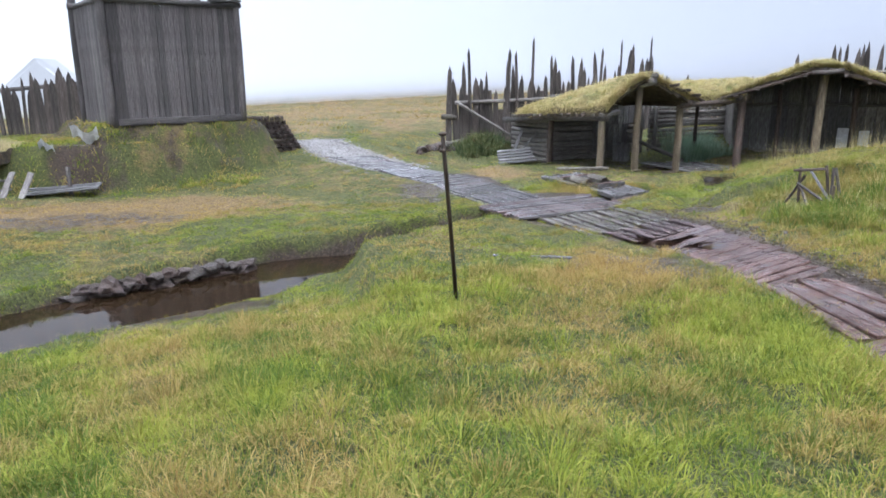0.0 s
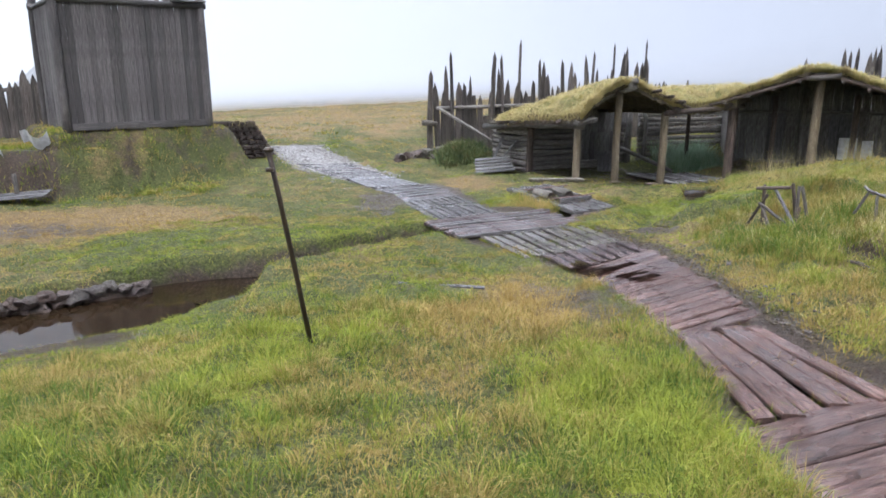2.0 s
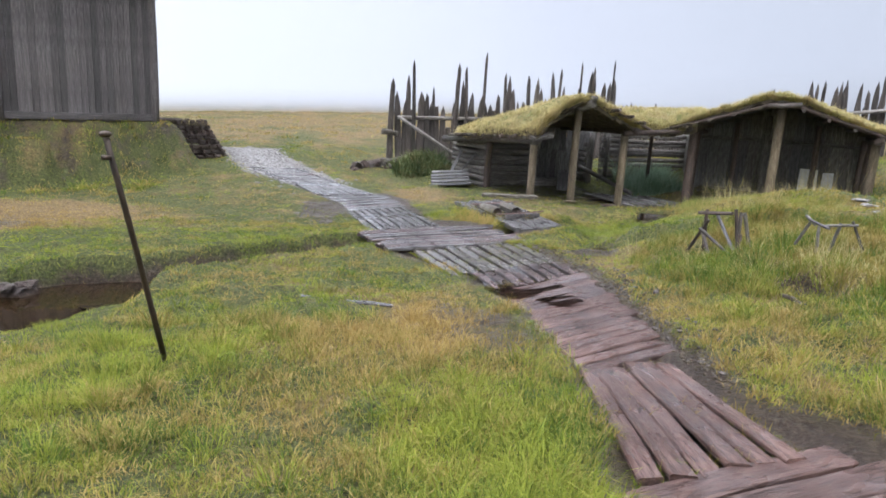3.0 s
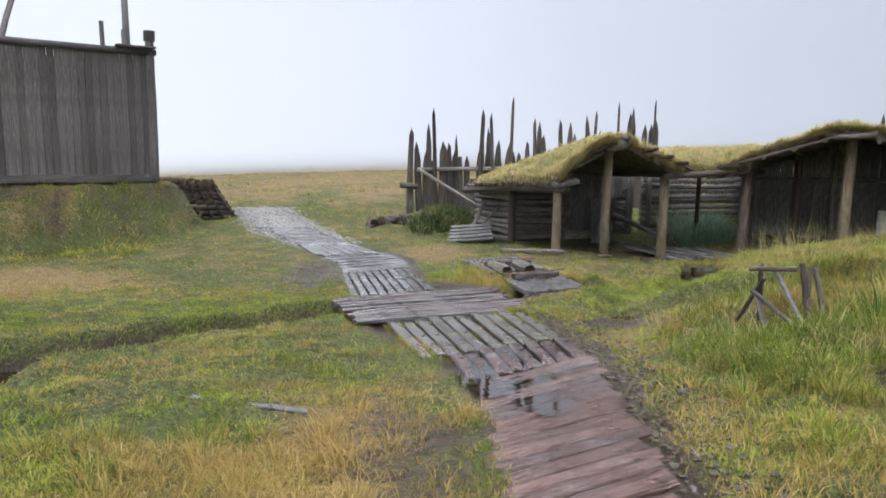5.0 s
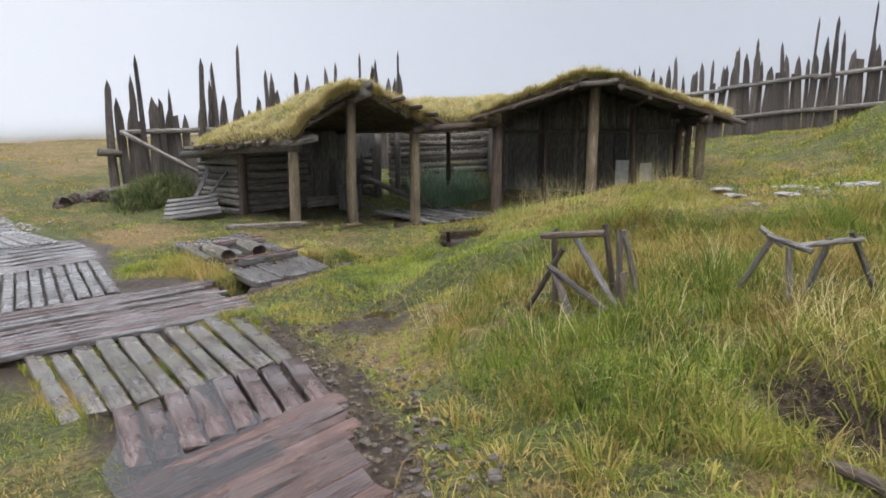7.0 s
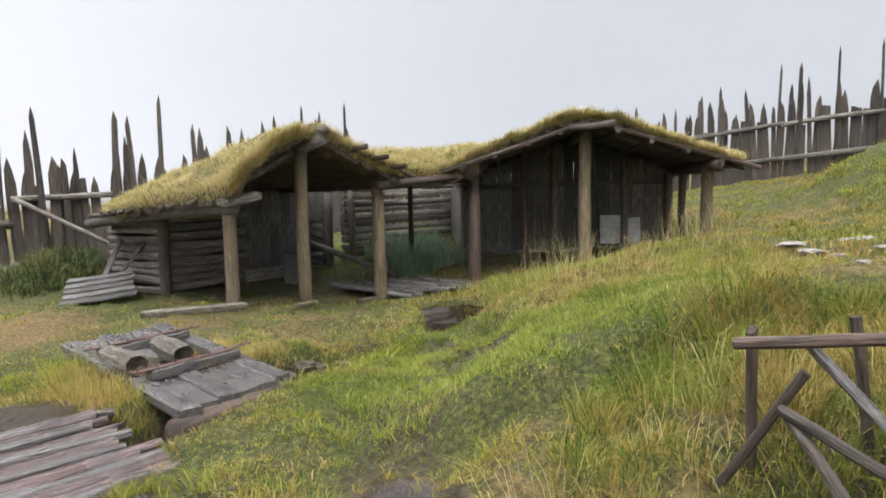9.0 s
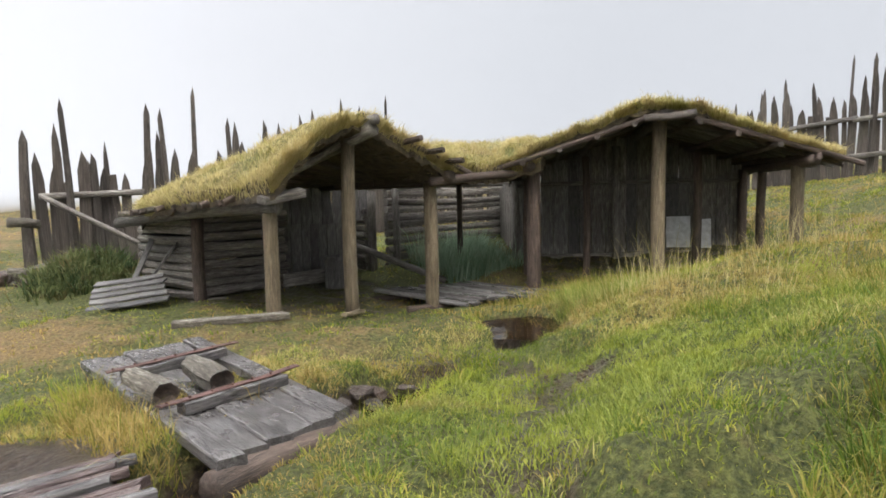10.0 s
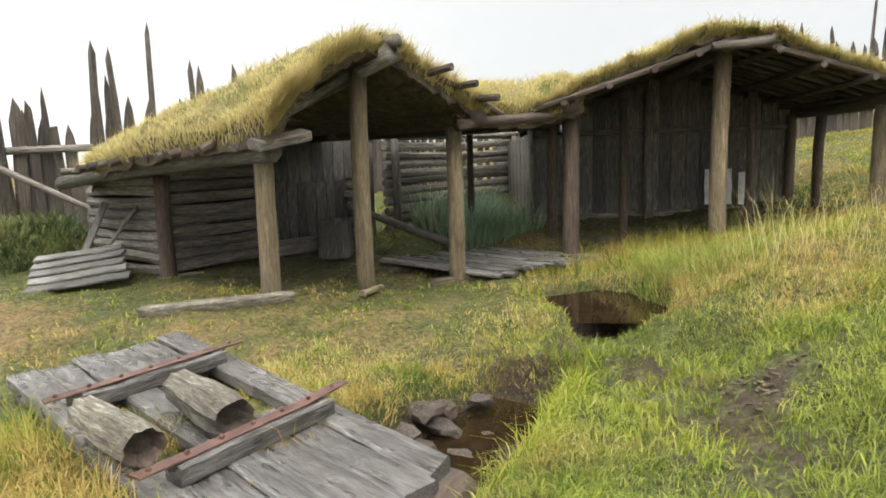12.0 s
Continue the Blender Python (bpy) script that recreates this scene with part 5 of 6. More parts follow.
pile = thing("timber_heap", 6.6, 25.0, -1.1, "heap of dark rotten timbers by the palisade", "timber")
for p, q, r0 in (((5.9, 25.4, -0.95), (7.0, 24.9, -1.0), 0.08), ((6.0, 25.1, -1.05), (6.9, 25.5, -0.85), 0.07), ((6.1, 24.7, -1.1), (6.9, 24.9, -1.08), 0.09), ((5.95, 25.6, 0.02), (6.5, 25.75, -0.05), 0.11)):
    beam("timber", pile, p, q, r0, M_ROT)

# ---- dugout in the turf bank ----
dug = thing("turf_dugout", -9.0, 21.0, -1.6, "low dugout shelter under a turf bank with pole front", "shelter")
DR = [[Vector((-15.5, 20.5, -0.72)), Vector((-10.5, 20.6, -0.62)), Vector((-7.6, 20.7, -0.75))], [Vector((-15.5, 22.0, -0.6)), Vector((-10.5, 22.0, -0.55)), Vector((-7.3, 22.0, -0.6))], [Vector((-15.5, 23.5, -0.7)), Vector((-10.5, 23.5, -0.7)), Vector((-7.0, 23.5, -0.75))]]
turf_roof(dug, DR, 0.36, nu=36, nv=14, grass=3500, blade=0.14)
for x in (-13.2, -11.9, -10.6, -9.7, -8.1):
    upright("post", dug, Vector((x, 20.8, 0)), -0.55, 0.07, M_DARKPOST)
beam("lintel", dug, (-13.5, 20.75, -0.62), (-7.8, 20.8, -0.66), 0.07, M_DARKPOST)
for z in (-1.25, -1.5):
    beam("rail", dug, (-10.6, 20.6, z), (-7.3, 20.5, z + 0.1), 0.035, M_LOG)
for i in range(9):
    board("back_board", dug, (-13.2 + i * 0.65, 21.9, -1.9), (-13.2 + i * 0.65, 21.9, -0.5), 0.62, 0.05, M_DIM)
props = thing("leaning_boards", -7.3, 20.3, -1.6, "two short grey boards propped on the turf bank", "boards")
for x in (-7.25, -6.8):
    board("board", props, (x - 0.1, 19.9, spot(x, 19.9)), (x + 0.08, 20.4, spot(x, 19.9) + 0.62), 0.2, 0.04, M_LOG)
low = thing("board_pile", -6.0, 20.4, -1.6, "grey boards lying at the foot of the bank", "boards")
for i in range(4):
    board("board", low, (-6.9, 20.1 + i * 0.16, -1.52 + 0.03 * i), (-5.1, 20.35 + i * 0.16, -1.42 + 0.02 * i), 0.16, 0.04, M_DIM)
stake = thing("bank_post", -5.9, 20.5, -1.6, "short grey post before the turf bank", "post")
upright("post", stake, Vector((-5.85, 20.55, 0)), -0.85, 0.06, M_LOG)
cloth = thing("white_sheeting", -5.6, 21.6, -0.3, "torn white sheeting showing through the turf", "sheeting")
for x, y, z, w in ((-5.55, 21.45, -0.05, 0.36), (-6.55, 21.3, -0.38, 0.2)):
    n = 9
    pts = np.array([[(x + w * (i / (n - 1) - 0.5) * 2, y + 0.12 * math.sin(i * 1.3) + 0.1 * j, z + 0.12 * math.sin(i * 0.8 + x) - 0.17 * (j - 1)) for i in range(n)] for j in range(3)])
    part("sheet", grid_mesh("sheet", pts, M_WHITE), cloth)

# gabled house far off in the fog
house = thing("gabled_house", -20.2, 66.0, 0, "steep gabled house, faint in the fog", "house")
bm = bmesh.new()
W, H0, H1, L = 3.2, 0.1, 2.95, 6.0
cx, cy = -20.2, 66.0
va = [bm.verts.new((cx + sx, cy + sy, z)) for sy in (0, L) for sx, z in ((-W, H0), (0, H1), (W, H0))]
for f in ((0, 1, 4, 3), (1, 2, 5, 4)):
    bm.faces.new([va[i] for i in f])
part("roof", bm, house, material=M_DIM)
bm = bmesh.new()
vb = [bm.verts.new((cx + sx, cy + 0.3, z)) for sx, z in ((-W + 0.3, -2), (W - 0.3, -2), (W - 0.3, H0), (0, H1 - 0.3), (-W + 0.3, H0))]
bm.faces.new(vb)
part("gable_wall", bm, house, material=M_DIM)

# ---- plank walkway ----
walkway = thing("plank_walkway", 5.3, 8.0, -0.8, "wet reddish plank walkway across the boggy meadow", "walkway")


def lane(y):
    """Middle and half width of the walkway at y."""
    for (x0, y0, w0), (x1, y1, w1) in zip(PATHLINE, PATHLINE[1:]):
        if y0 <= y <= y1:
            t = (y - y0) / (y1 - y0)
            return x0 + (x1 - x0) * t, w0 + (w1 - w0) * t
    return PATHLINE[-1][0], PATHLINE[-1][2]


def cross_planks(parent, y0, y1, width, material, skew=0.0, lift=-0.004, thick=0.05, rag=0.04, tip=0.0):
    y = y0
    while y < y1:
        w = width * rnd.uniform(0.75, 1.2)
        x, h = lane(y + w / 2)
        (la, ha), (lb, hb) = lane(max(1.0, y + w / 2 - skew * h)), lane(y + w / 2 + skew * h)
        xa, xb = la - ha - rnd.uniform(-rag, rag), lb + hb + rnd.uniform(-rag, rag)
        ya, yb = y + w / 2 - skew * h + rnd.uniform(-0.015, 0.015), y + w / 2 + skew * h + rnd.uniform(-0.015, 0.015)
        zm = float(base_z(x, y)) + lift + rnd.uniform(-0.012, 0.012)
        tl = 0.5 * (float(base_z(xb, yb)) - float(base_z(xa, ya))) + tip
        board("plank", parent, (xa, ya, zm - tl), (xb, yb, zm + tl), w - rnd.uniform(0.012, 0.045), thick, material if rnd.random() < 0.93 else M_PLANK, radians(90) * 0 + rnd.uniform(-0.03, 0.03), ragged=0.02)
        y += w


def long_planks(parent, corners, n, material, lift=-0.004, thick=0.05, gap=(0.012, 0.035)):
    a, b, c, d = [Vector((x, y, float(base_z(x, y)) + lift)) for x, y in corners]
    wa = (b - a).length / n
    for i in range(n):
        t = (i + 0.5) / n
        p, q = a.lerp(b, t), d.lerp(c, t)
        up = Vector((0, 0, rnd.uniform(-0.012, 0.012)))
        board("plank", parent, p + up, q + up, wa - rnd.uniform(*gap), thick, material, rnd.uniform(-0.04, 0.04), ragged=0.06)


cross_planks(walkway, 1.05, 4.3, 0.22, M_REDPLANK, 0.08, -0.02)
long_planks(walkway, [(4.62, 4.42), (5.66, 4.3), (5.68, 5.9), (4.98, 6.0)], 6, M_REDPLANK, -0.008)
cross_planks(walkway, 6.02, 9.3, 0.17, M_REDPLANK, 0.12, -0.016, tip=0.02)
long_planks(walkway, [(5.32, 9.42), (6.5, 9.32), (6.62, 10.4), (5.3, 10.5)], 8, M_PLANK, -0.016, gap=(0.005, 0.02))
long_planks(walkway, [(4.98, 10.55), (6.6, 10.4), (6.55, 12.05), (4.7, 12.15)], 10, M_MOSSPLANK, -0.024, gap=(0.006, 0.024))
long_planks(walkway, [(4.25, 14.15), (5.62, 14.15), (5.5, 17.3), (4.05, 17.5)], 9, M_DOORWOOD, -0.012)
cross_planks(walkway, 17.5, 19.7, 0.2, M_DOORWOOD, 0.05, -0.018)
long_planks(walkway, [(3.45, 19.9), (5.05, 19.75), (4.2, 21.9), (2.75, 22.0)], 8, M_DOORWOOD, -0.012)
cross_planks(walkway, 22.0, 24.2, 0.22, M_DOORWOOD, 0.05, -0.02)

span = thing("plank_bridge", 5.3, 13.0, -1.05, "broad grey plank bridge over the creek", "bridge")
nb = 17
for i in range(nb):
    t = (i + 0.5) / nb
    p = Vector((4.32, 12.08, -1.09)).lerp(Vector((4.02, 13.95, -1.15)), t)
    q = Vector((6.8, 12.3, -0.98)).lerp(Vector((6.5, 14.05, -1.03)), t)
    board("plank", span, p + Vector((rnd.uniform(-0.1, 0.08), rnd.uniform(-0.012, 0.012), rnd.uniform(-0.018, 0.018))), q + Vector((rnd.uniform(-0.12, 0.12), 0, rnd.uniform(-0.01, 0.01))), rnd.uniform(0.066, 0.094), 0.06, M_PLANK if i % 3 else M_DOORWOOD, rnd.uniform(-0.12, 0.12), ragged=0.05)
for s in (0.06, 0.5, 0.94):
    p, q = Vector((4.32, 12.15, -1.18)).lerp(Vector((6.8, 12.4, -1.08)), s), Vector((4.02, 13.9, -1.24)).lerp(Vector((6.5, 14.0, -1.13)), s)
    beam("bearer", span, p, q, 0.07, M_DARKPOST)


def pool(name, cx, cy, rx, ry, z, label="thin puddle of rain water on the planks"):
    """A puddle with a wandering edge."""
    bm = bmesh.new()
    vs = []
    for i in range(72):
        a = 2 * math.pi * i / 72
        k = 1 + 0.18 * math.sin(3 * a + cx) + 0.12 * math.sin(5 * a + cy) + 0.07 * math.sin(9 * a)
        dx, dy = rx * k * math.cos(a), ry * k * math.sin(a)
        vs.append([bm.verts.new((cx + dx * f, cy + dy * f, float(base_z(cx + dx * f, cy + dy * f)) + z)) for f in (1, 0.86, 0.7, 0.55, 0.4, 0.2)])
    c = bm.verts.new((cx, cy, float(base_z(cx, cy)) + z))
    for a, b in zip(vs, vs[1:] + vs[:1]):
        for j in range(5):
            bm.faces.new((a[j], b[j], b[j + 1], a[j + 1]))
        bm.faces.new((a[5], b[5], c))
    return tagged(new(name, meshed(bm, name, M_PUDDLE)), label, "puddle", kind="structure")


pool("water", 5.68, 9.25, 0.42, 1.25, 0.021)
pool("water", 2.75, 20.9, 0.45, 1.1, -0.012, "sheet of rain water beside the planks")
pool("water", 2.0, 22.9, 0.4, 1.2, -0.012, "sheet of rain water beside the planks")
pool("water", 7.25, 10.75, 0.3, 0.32, -0.02, "shallow muddy puddle beside the trail")


# gravel on the way out
def scatter_rocks(name, n, place, size, label):
    bm = bmesh.new()
    bmesh.ops.create_icosphere(bm, subdivisions=1, radius=1)
    base = np.array([v.co[:] for v in bm.verts])
    faces = np.array([[v.index for v in f.verts] for f in bm.faces])
    bm.free()
    x, y = place(n)
    s = size * rng.uniform(0.5, 1.6, len(x))
    sh = rng.uniform(0.6, 1.3, (len(x), 1, 3)) * np.array([1, 1, 0.55])
    jit = rng.uniform(0.8, 1.2, (len(x), len(base), 1))
    v = base[None] * sh * jit * s[:, None, None] + np.stack([x, y, land(x, y) + s * 0.2], -1)[:, None]
    f = faces[None] + (np.arange(len(x)) * len(base))[:, None, None]
    me = bpy.data.meshes.new(name)
    me.from_pydata(v.reshape(-1, 3).tolist(), [], f.reshape(-1, 3).tolist())
    me.materials.append(M_STONE)
    return tagged(new(name, me), label, "stones", kind="stuff")


def on_way(n):
    y = rng.uniform(21.5, 28, n)
    line = np.array(PATHLINE)
    return np.interp(y, line[:, 1], line[:, 0]) + rng.normal(0, 0.5, n), y


gravel = scatter_rocks("gravel", 2600, on_way, 0.045, "pale gravel and small stones on the way")
gravel.data.materials[0] = M_PALE


def clods(n):
    t = rng.uniform(5.5, 11.5, n)
    line = np.array(PATHLINE)
    return np.interp(t, line[:, 1], line[:, 0]) + np.interp(t, line[:, 1], line[:, 2]) + rng.uniform(0.02, 0.5, n), t


scatter_rocks("pebbles", 260, clods, 0.02, "small stones in the mud beside the planks")


# ---- grass ----
def bare(x, y):
    """0 where grass grows freely, 1 where none does."""
    r = 0.25 * ripple(x, y)
    m = 1 - soft(0.03, 0.3, near_line(x, y, PATHLINE) + 0.12 * r + 0.17 * left_of_way(x, y))
    m = np.maximum(m, 1 - soft(0.05, 0.18, np.minimum(near_line(x, y, CREEK), near_line(x, y, POOL))))
    m = np.maximum(m, 0.85 * (1 - soft(0.4, 0.9, np.hypot((x + 1.3) / 1.5, (y - 8.9) / 0.6))))
    m = np.maximum(m, 0.45 * (1 - soft(0.0, 0.35, near_line(x, y, TRAIL) + 0.2 * r)))
    m = np.maximum(m, 0.85 * (1 - soft(0.5, 1.0, np.hypot((x - 10.05) / 0.5, (y - 13.55) / 0.36) + 1.6 * r)))
    m = np.maximum(m, 0.85 * (1 - soft(0.45, 1.0, np.hypot((x - 7.3) / 0.5, (y - 10.8) / 0.6) + r)))
    m = np.maximum(m, 0.75 * (1 - soft(0.5, 1.0, np.hypot((x - 4.6) / 0.6, (y - 7.4) / 1.7) + r)))
    m = np.maximum(m, 0.7 * (1 - soft(0.4, 1.0, np.hypot((x - 3.5) / 0.9, (y - 17.6) / 2.4) + r)))
    m = np.maximum(m, 0.5 * (1 - soft(0.3, 1.0, np.hypot((x - 6.3) / 1.7, (y - 19.3) / 2.6) + r)))
    m = np.maximum(m, 0.7 * (1 - soft(0.3, 1.0, np.hypot((x + 4.5) / 4.5, (y - 15.5) / 2.2) + r)))
    m = np.maximum(m, 0.25 * (1 - soft(0.8, 1.6, box_d(x, y, -4.0, 25.0, 0.887, 0.461, 2.3, 2.2) + r)))
    m = np.maximum(m, np.minimum(1, 1.6 * np.exp(-((x - 7.93) ** 2 / 0.06 + (y - 7.15) ** 2 / 0.2))))
    m = np.maximum(m, 1 - soft(-0.1, 0.12, box_d(x, y, 7.25, 15.2, 0.18, -0.984, 1.55, 0.5)))
    m = np.maximum(m, 0.9 * (1 - soft(0.0, 0.6, box_d(x, y, 10.45, 22.4, 0.975, 0.222, 1.3, 1.6))))
    m = np.maximum(m, 0.8 * (1 - soft(0.0, 0.4, box_d(x, y, 17.2, 20.0, 0.764, -0.645, 2.2, 2.0))))
    return m


def grass_zone(name, n, area, height, width, lean, tall=0.0, clump=0.0, material=None, label="", test=None, anywhere=False, per=24):
    x0, x1, y0, y1 = area
    x, y = rng.uniform(x0, x1, n), rng.uniform(y0, y1, n)
    turn, tint, lift = rng.uniform(0, 6.28, n), np.zeros(n), np.ones(n)
    k = max(1, n // per)
    cx, cy = rng.uniform(x0, x1, k), rng.uniform(y0, y1, k)
    pick = rng.integers(0, k, n)
    loose = rng.random(n) < (0.35 if per < 40 else 0.05)
    ox, oy = rng.normal(0, clump, n), rng.normal(0, clump, n)
    x, y = np.where(loose, x, cx[pick] + ox), np.where(loose, y, cy[pick] + oy)
    turn = np.where(loose, turn, np.arctan2(oy, ox))
    tint = np.where(loose, 0, rng.normal(0, 0.16, k)[pick])
    lift = np.where(loose, 0.8, rng.uniform(0.65, 1.5, k)[pick])
    keep = rng.random(n) > (0 if anywhere else 1) * bare(x, y)
    if test is not None:
        keep &= test(x, y)
    x, y, turn, tint, lift = x[keep], y[keep], turn[keep], tint[keep], lift[keep]
    patch = 0.75 + 0.5 * soft(-0.6, 0.8, ripple(x * 0.45 + 3, y * 0.45)) + tall * soft(0, 0.8, ripple(x * 0.8, y * 0.7 + 5))
    d = dryness(x, y) + 0.3 * ripple(x * 0.5 + 2, y * 0.55) + tint
    me = blades_mesh(name, x, y, land(x, y) - 0.015, height * patch * lift, width, material or M_GRASS, lean, turn, d)
    return tagged(new(name, me), label, "grass", kind="stuff")


def ahead(x, y):
    return y > 0.9 - 0.25 * x


def off_trail(x, y):
    return (near_line(x, y, TRAIL) + 0.2 * ripple(x * 2, y * 2) > -0.13) & (np.hypot((x - 10.05) / 0.5, (y - 13.55) / 0.36) + 0.5 * ripple(x * 3, y * 3) > 0.8)


grass_zone("grass", 200000, (-3.5, 8.8, 1.3, 7.5), 0.075, 0.0065, 1.0, 0.7, 0.06, label="dense wet meadow grass in green and straw", test=ahead)
grass_zone("grass", 210000, (-6.5, 13.5, 7.0, 16.0), 0.04, 0.0085, 1.0, 0.6, 0.06, label="dense wet meadow grass in green and straw")
grass_zone("grass", 115000, (-12, 24, 15.5, 30), 0.05, 0.016, 0.9, 0.3, 0.1, label="dense wet meadow grass in green and straw")
grass_zone("grass", 24000, (-30, 50, 26, 62), 0.09, 0.04, 0.8, 0.3, 0.3, label="pale meadow grass fading into fog")
grass_zone("grass", 60000, (13, 34, 6, 24), 0.07, 0.022, 0.8, 0.5, 0.15, label="rough grass on the slope")


grass_zone("grass", 64000, (7.9, 13.0, 11.6, 16.2), 0.07, 0.007, 0.9, 0.5, 0.06, material=M_LUSH, label="lush bright turf between the ditch and the pool", test=off_trail)
grass_zone("tall_grass", 5000, (11.7, 12.9, 14.8, 16.2), 0.22, 0.006, 0.8, 0.4, 0.09, material=M_LUSH, label="tall pale grass leaning over the pool")


def mound_top(x, y):
    return np.hypot((x - 9.6) / 2.6, (y - 8.4) / 2.6) < 1


grass_zone("tall_grass", 60000, (6.9, 12.0, 5.5, 11.0), 0.165, 0.0065, 1.0, 0.7, 0.07, label="tall seeding grass on the knoll", test=mound_top, per=70, material=M_RANK)
grass_zone("tall_grass", 9000, (11.2, 13.6, 12.0, 15.2), 0.12, 0.005, 0.8, 0.6, 0.12, label="tall straw-yellow grass beside the trail")
grass_zone("tall_grass", 12000, (12.5, 17.2, 15.8, 18.6), 0.2, 0.009, 0.7, 0.4, 0.12, label="long green grass before the hut posts")
grass_zone("lyme_grass", 3500, (13.4, 15.2, 20.6, 22.3), 0.5, 0.016, 0.7, 0.2, 0.12, material=M_BLUEGRASS, label="blue-green lyme grass in the yard")
grass_zone("tall_grass", 6000, (6.3, 8.3, 23.5, 25.7), 0.3, 0.03, 0.9, 0.4, 0.15, material=M_HERB, label="rank dark herbs on the bank by the hut")


def tuft(cx, cy, rx, ry):
    return lambda x, y: np.hypot((x - cx) / rx, (y - cy) / ry) < 1 + 0.3 * ripple(x * 2, y * 2)


# lusher tufts, banks and dry stems
grass_zone("tall_grass", 16000, (2.9, 5.0, 3.3, 5.7), 0.17, 0.0065, 0.95, 0.3, 0.09, label="lush bright green tuft of long grass", test=tuft(3.95, 4.6, 0.9, 1.1))
grass_zone("tall_grass", 9000, (-3.0, 3.0, 2.2, 7.5), 0.13, 0.006, 1.0, 0.4, 0.06, label="scattered longer tufts in the meadow")
grass_zone("tall_grass", 8000, (7.6, 10.2, 13.6, 15.6), 0.15, 0.007, 1.1, 0.3, 0.06, label="grass hanging over the ditch banks", test=lambda x, y: np.abs(near_line(x, y, CREEK) - 0.27) < 0.12)
grass_zone("tall_grass", 16000, (-6, 4.3, 8.0, 14.0), 0.075, 0.008, 1.1, 0.3, 0.06, label="grass hanging over the creek banks", test=lambda x, y: np.abs(near_line(x, y, CREEK) - 0.28) < 0.12)
grass_zone("tall_grass", 5000, (10.8, 14.2, 15.2, 18.4), 0.1, 0.008, 1.0, 0.3, 0.06, label="grass hanging over the pool", test=lambda x, y: np.abs(near_line(x, y, POOL) - 0.34) < 0.16)
grass_zone("tall_grass", 1500, (6.85, 7.6, 14.85, 15.6), 0.13, 0.006, 0.9, 0.2, 0.06, label="dry grass growing through the gate", anywhere=True, test=lambda x, y: np.abs(y - 15.2 + 0.18 * (x - 7.2)) < 0.22)
grass_zone("tall_grass", 3000, (6.3, 7.0, 13.9, 16.0), 0.2, 0.006, 0.9, 0.2, 0.08, label="dry grass beside the gate", test=lambda x, y: x < 6.62 + 0.15 * (16 - y))
grass_zone("tussocks", 60000, (-3.0, 8.0, 2.0, 8.2), 0.13, 0.0065, 1.0, 0.3, 0.075, label="domed tussocks of meadow grass", per=110)
grass_zone("tussocks", 80000, (-6.0, 13.0, 7.5, 16.0), 0.07, 0.0065, 1.0, 0.3, 0.085, label="domed tussocks of meadow grass", per=90)
grass_zone("tussocks", 22000, (13.0, 27.0, 7.0, 18.0), 0.12, 0.016, 1.0, 0.3, 0.14, label="domed tussocks on the slope", per=60)
grass_zone("dry_stems", 420, (11.6, 14.0, 13.0, 15.0), 0.5, 0.004, 0.5, 0.2, 0.2, material=M_TURFGRASS, label="thin dry seeding grass stems")
grass_zone("dry_stems", 900, (7.4, 9.8, 7.2, 10.2), 0.3, 0.0035, 0.7, 0.2, 0.12, material=M_TURFGRASS, label="thin dry seeding grass stems")
grass_zone("dry_stems", 700, (7.6, 8.6, 6.6, 7.8), 0.2, 0.004, 1.6, 0.2, 0.1, material=M_TURFGRASS, label="dead stems hanging over a hollow in the bank")
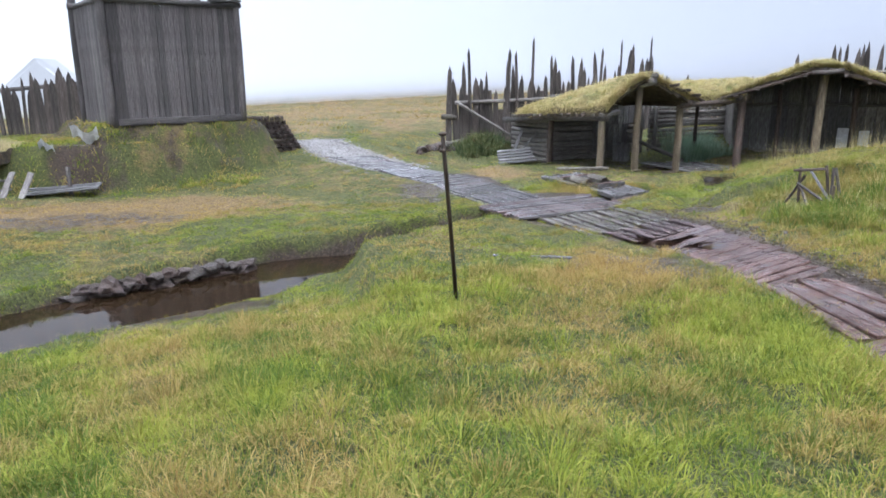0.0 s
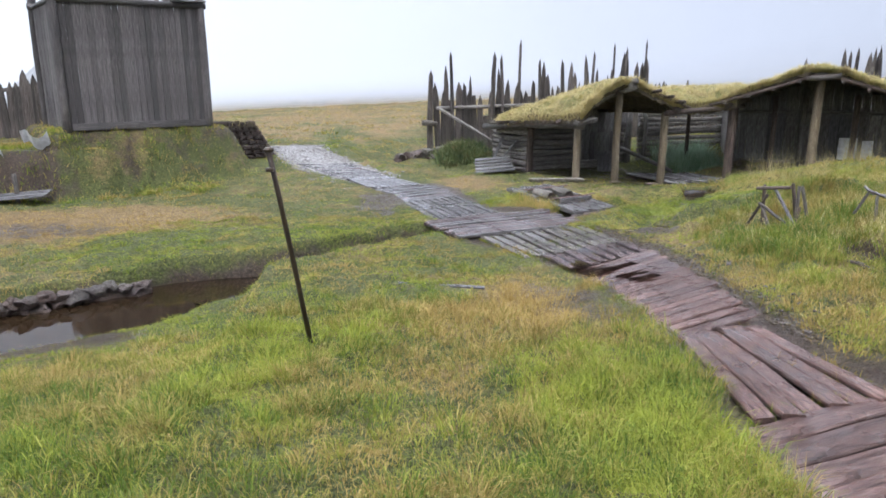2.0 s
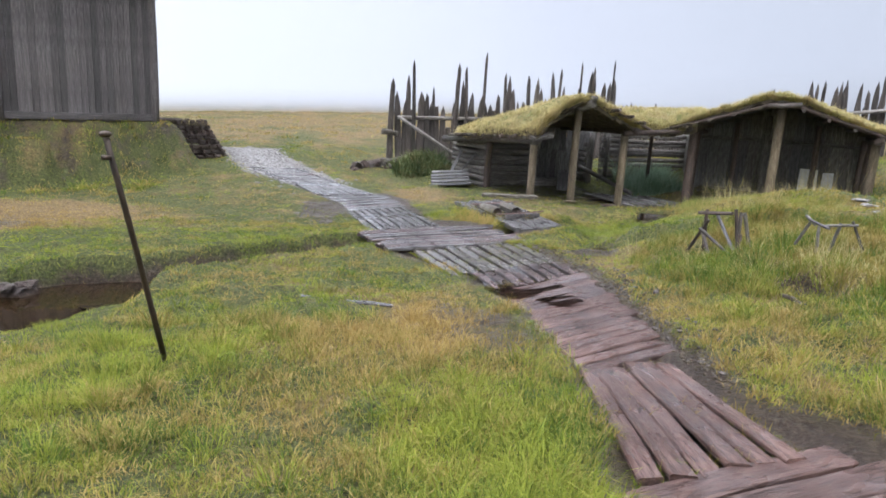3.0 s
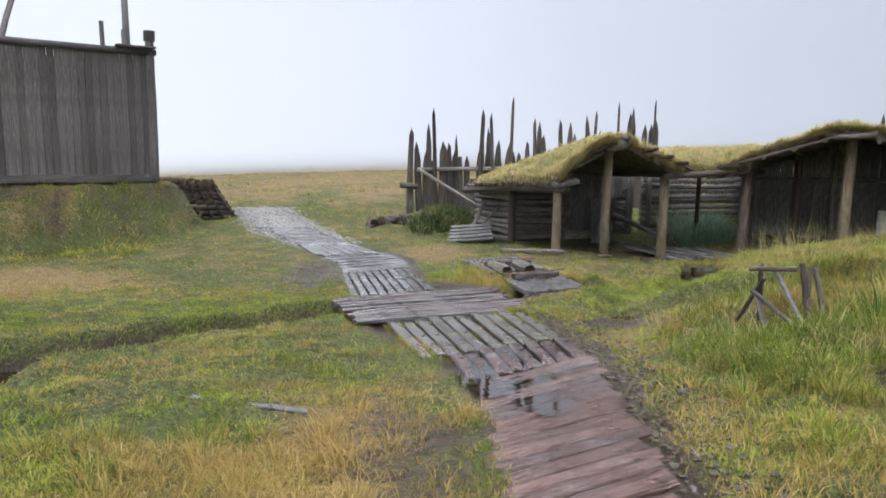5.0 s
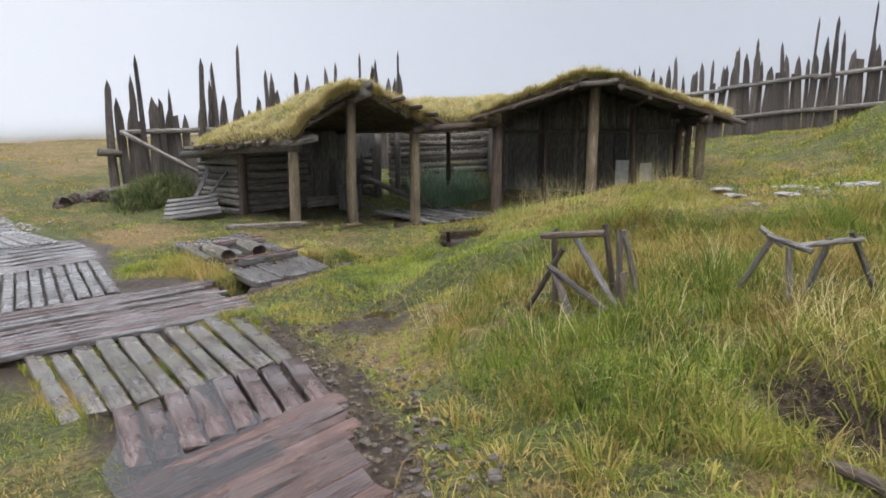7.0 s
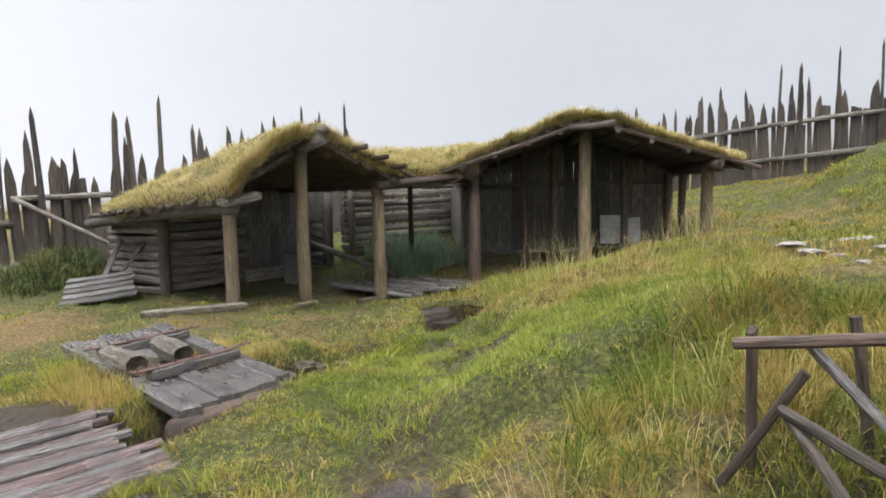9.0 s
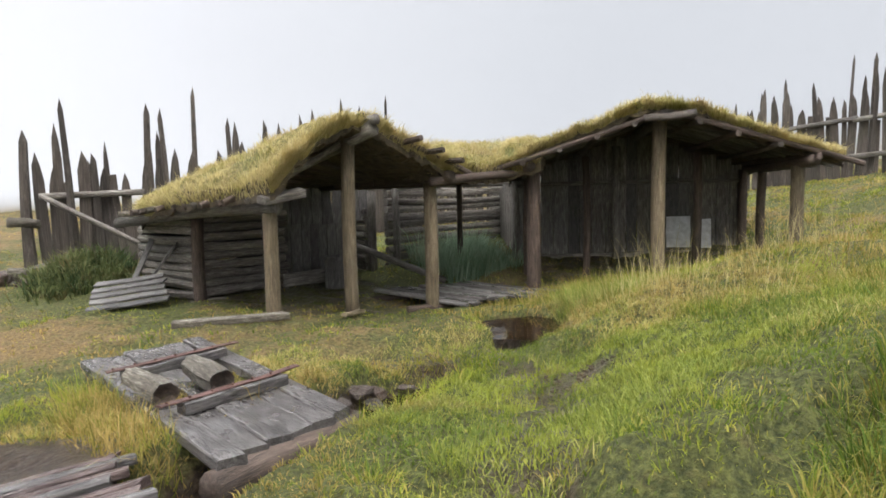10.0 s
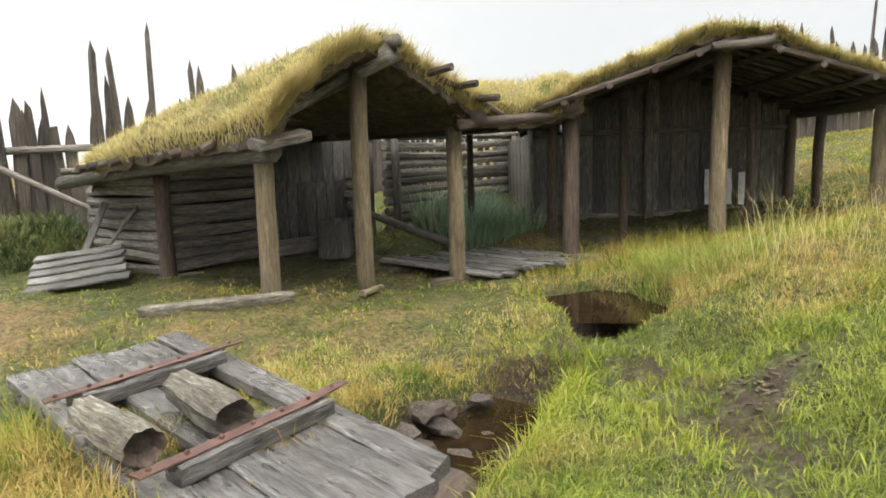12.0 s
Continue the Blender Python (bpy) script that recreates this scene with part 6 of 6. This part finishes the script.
grass_zone("tussocks", 9000, (-8.0, -1.0, 20.2, 24.0), 0.12, 0.02, 1.0, 0.3, 0.13, label="mossy tussocks on the tower bank", per=70)
grass_zone("weeds", 1800, (5.9, 7.4, 5.0, 10.6), 0.07, 0.018, 1.2, 0.2, 0.08, label="broad-leaved weeds at the muddy edge", anywhere=True, material=M_RANK, test=lambda x, y: np.abs(near_line(x, y, PATHLINE) - 0.4) < 0.22)


def mud_clods(n):
    x, y = rng.normal(10.05, 0.24, n), rng.normal(13.55, 0.17, n)
    return x, y


clod = scatter_rocks("mud_clods", 150, mud_clods, 0.017, "dark trodden clods of mud on the trail")
clod.data.materials[0] = M_TURF


def side_clods(n):
    t = rng.uniform(5.2, 11.8, n)
    line = np.array(PATHLINE)
    return np.interp(t, line[:, 1], line[:, 0]) + np.interp(t, line[:, 1], line[:, 2]) + rng.uniform(0.0, 0.4, n), t


clod = scatter_rocks("mud_clods", 700, side_clods, 0.017, "dark clods of mud along the planks")
clod.data.materials[0] = M_TURF


# moss and grass in the joints of the half-buried planks
def joints(x, y):
    xl, xr = 4.98 - 0.175 * (y - 10.55), 6.6 - 0.03 * (y - 10.4)
    k = (x - xl) / (xr - xl) * 10
    inside = (k > -0.2) & (k < 10.2) & (y > 10.5) & (y < 12.2)
    return inside & ((np.abs(k - np.round(k)) < 0.1) | (y > 12.0)) & (ripple(x * 1.7, y * 1.7) > -0.1)


grass_zone("joint_moss", 42000, (4.7, 6.7, 10.5, 12.1), 0.066, 0.006, 0.8, 0.0, 0.02, label="moss and grass in the plank joints", anywhere=True, test=joints)


def joints_near(x, y):
    xl, xr = 4.62 + 0.228 * (y - 4.4), 5.66 + 0.013 * (y - 4.3)
    k = (x - xl) / (xr - xl) * 6
    return (k > -0.3) & (k < 6.3) & (np.abs(k - np.round(k)) < 0.1) & (ripple(x * 2, y * 2) > 0.0)


grass_zone("joint_moss", 12000, (4.5, 5.8, 4.4, 6.0), 0.08, 0.005, 0.8, 0.0, 0.02, label="moss and grass in the plank joints", anywhere=True, test=joints_near)
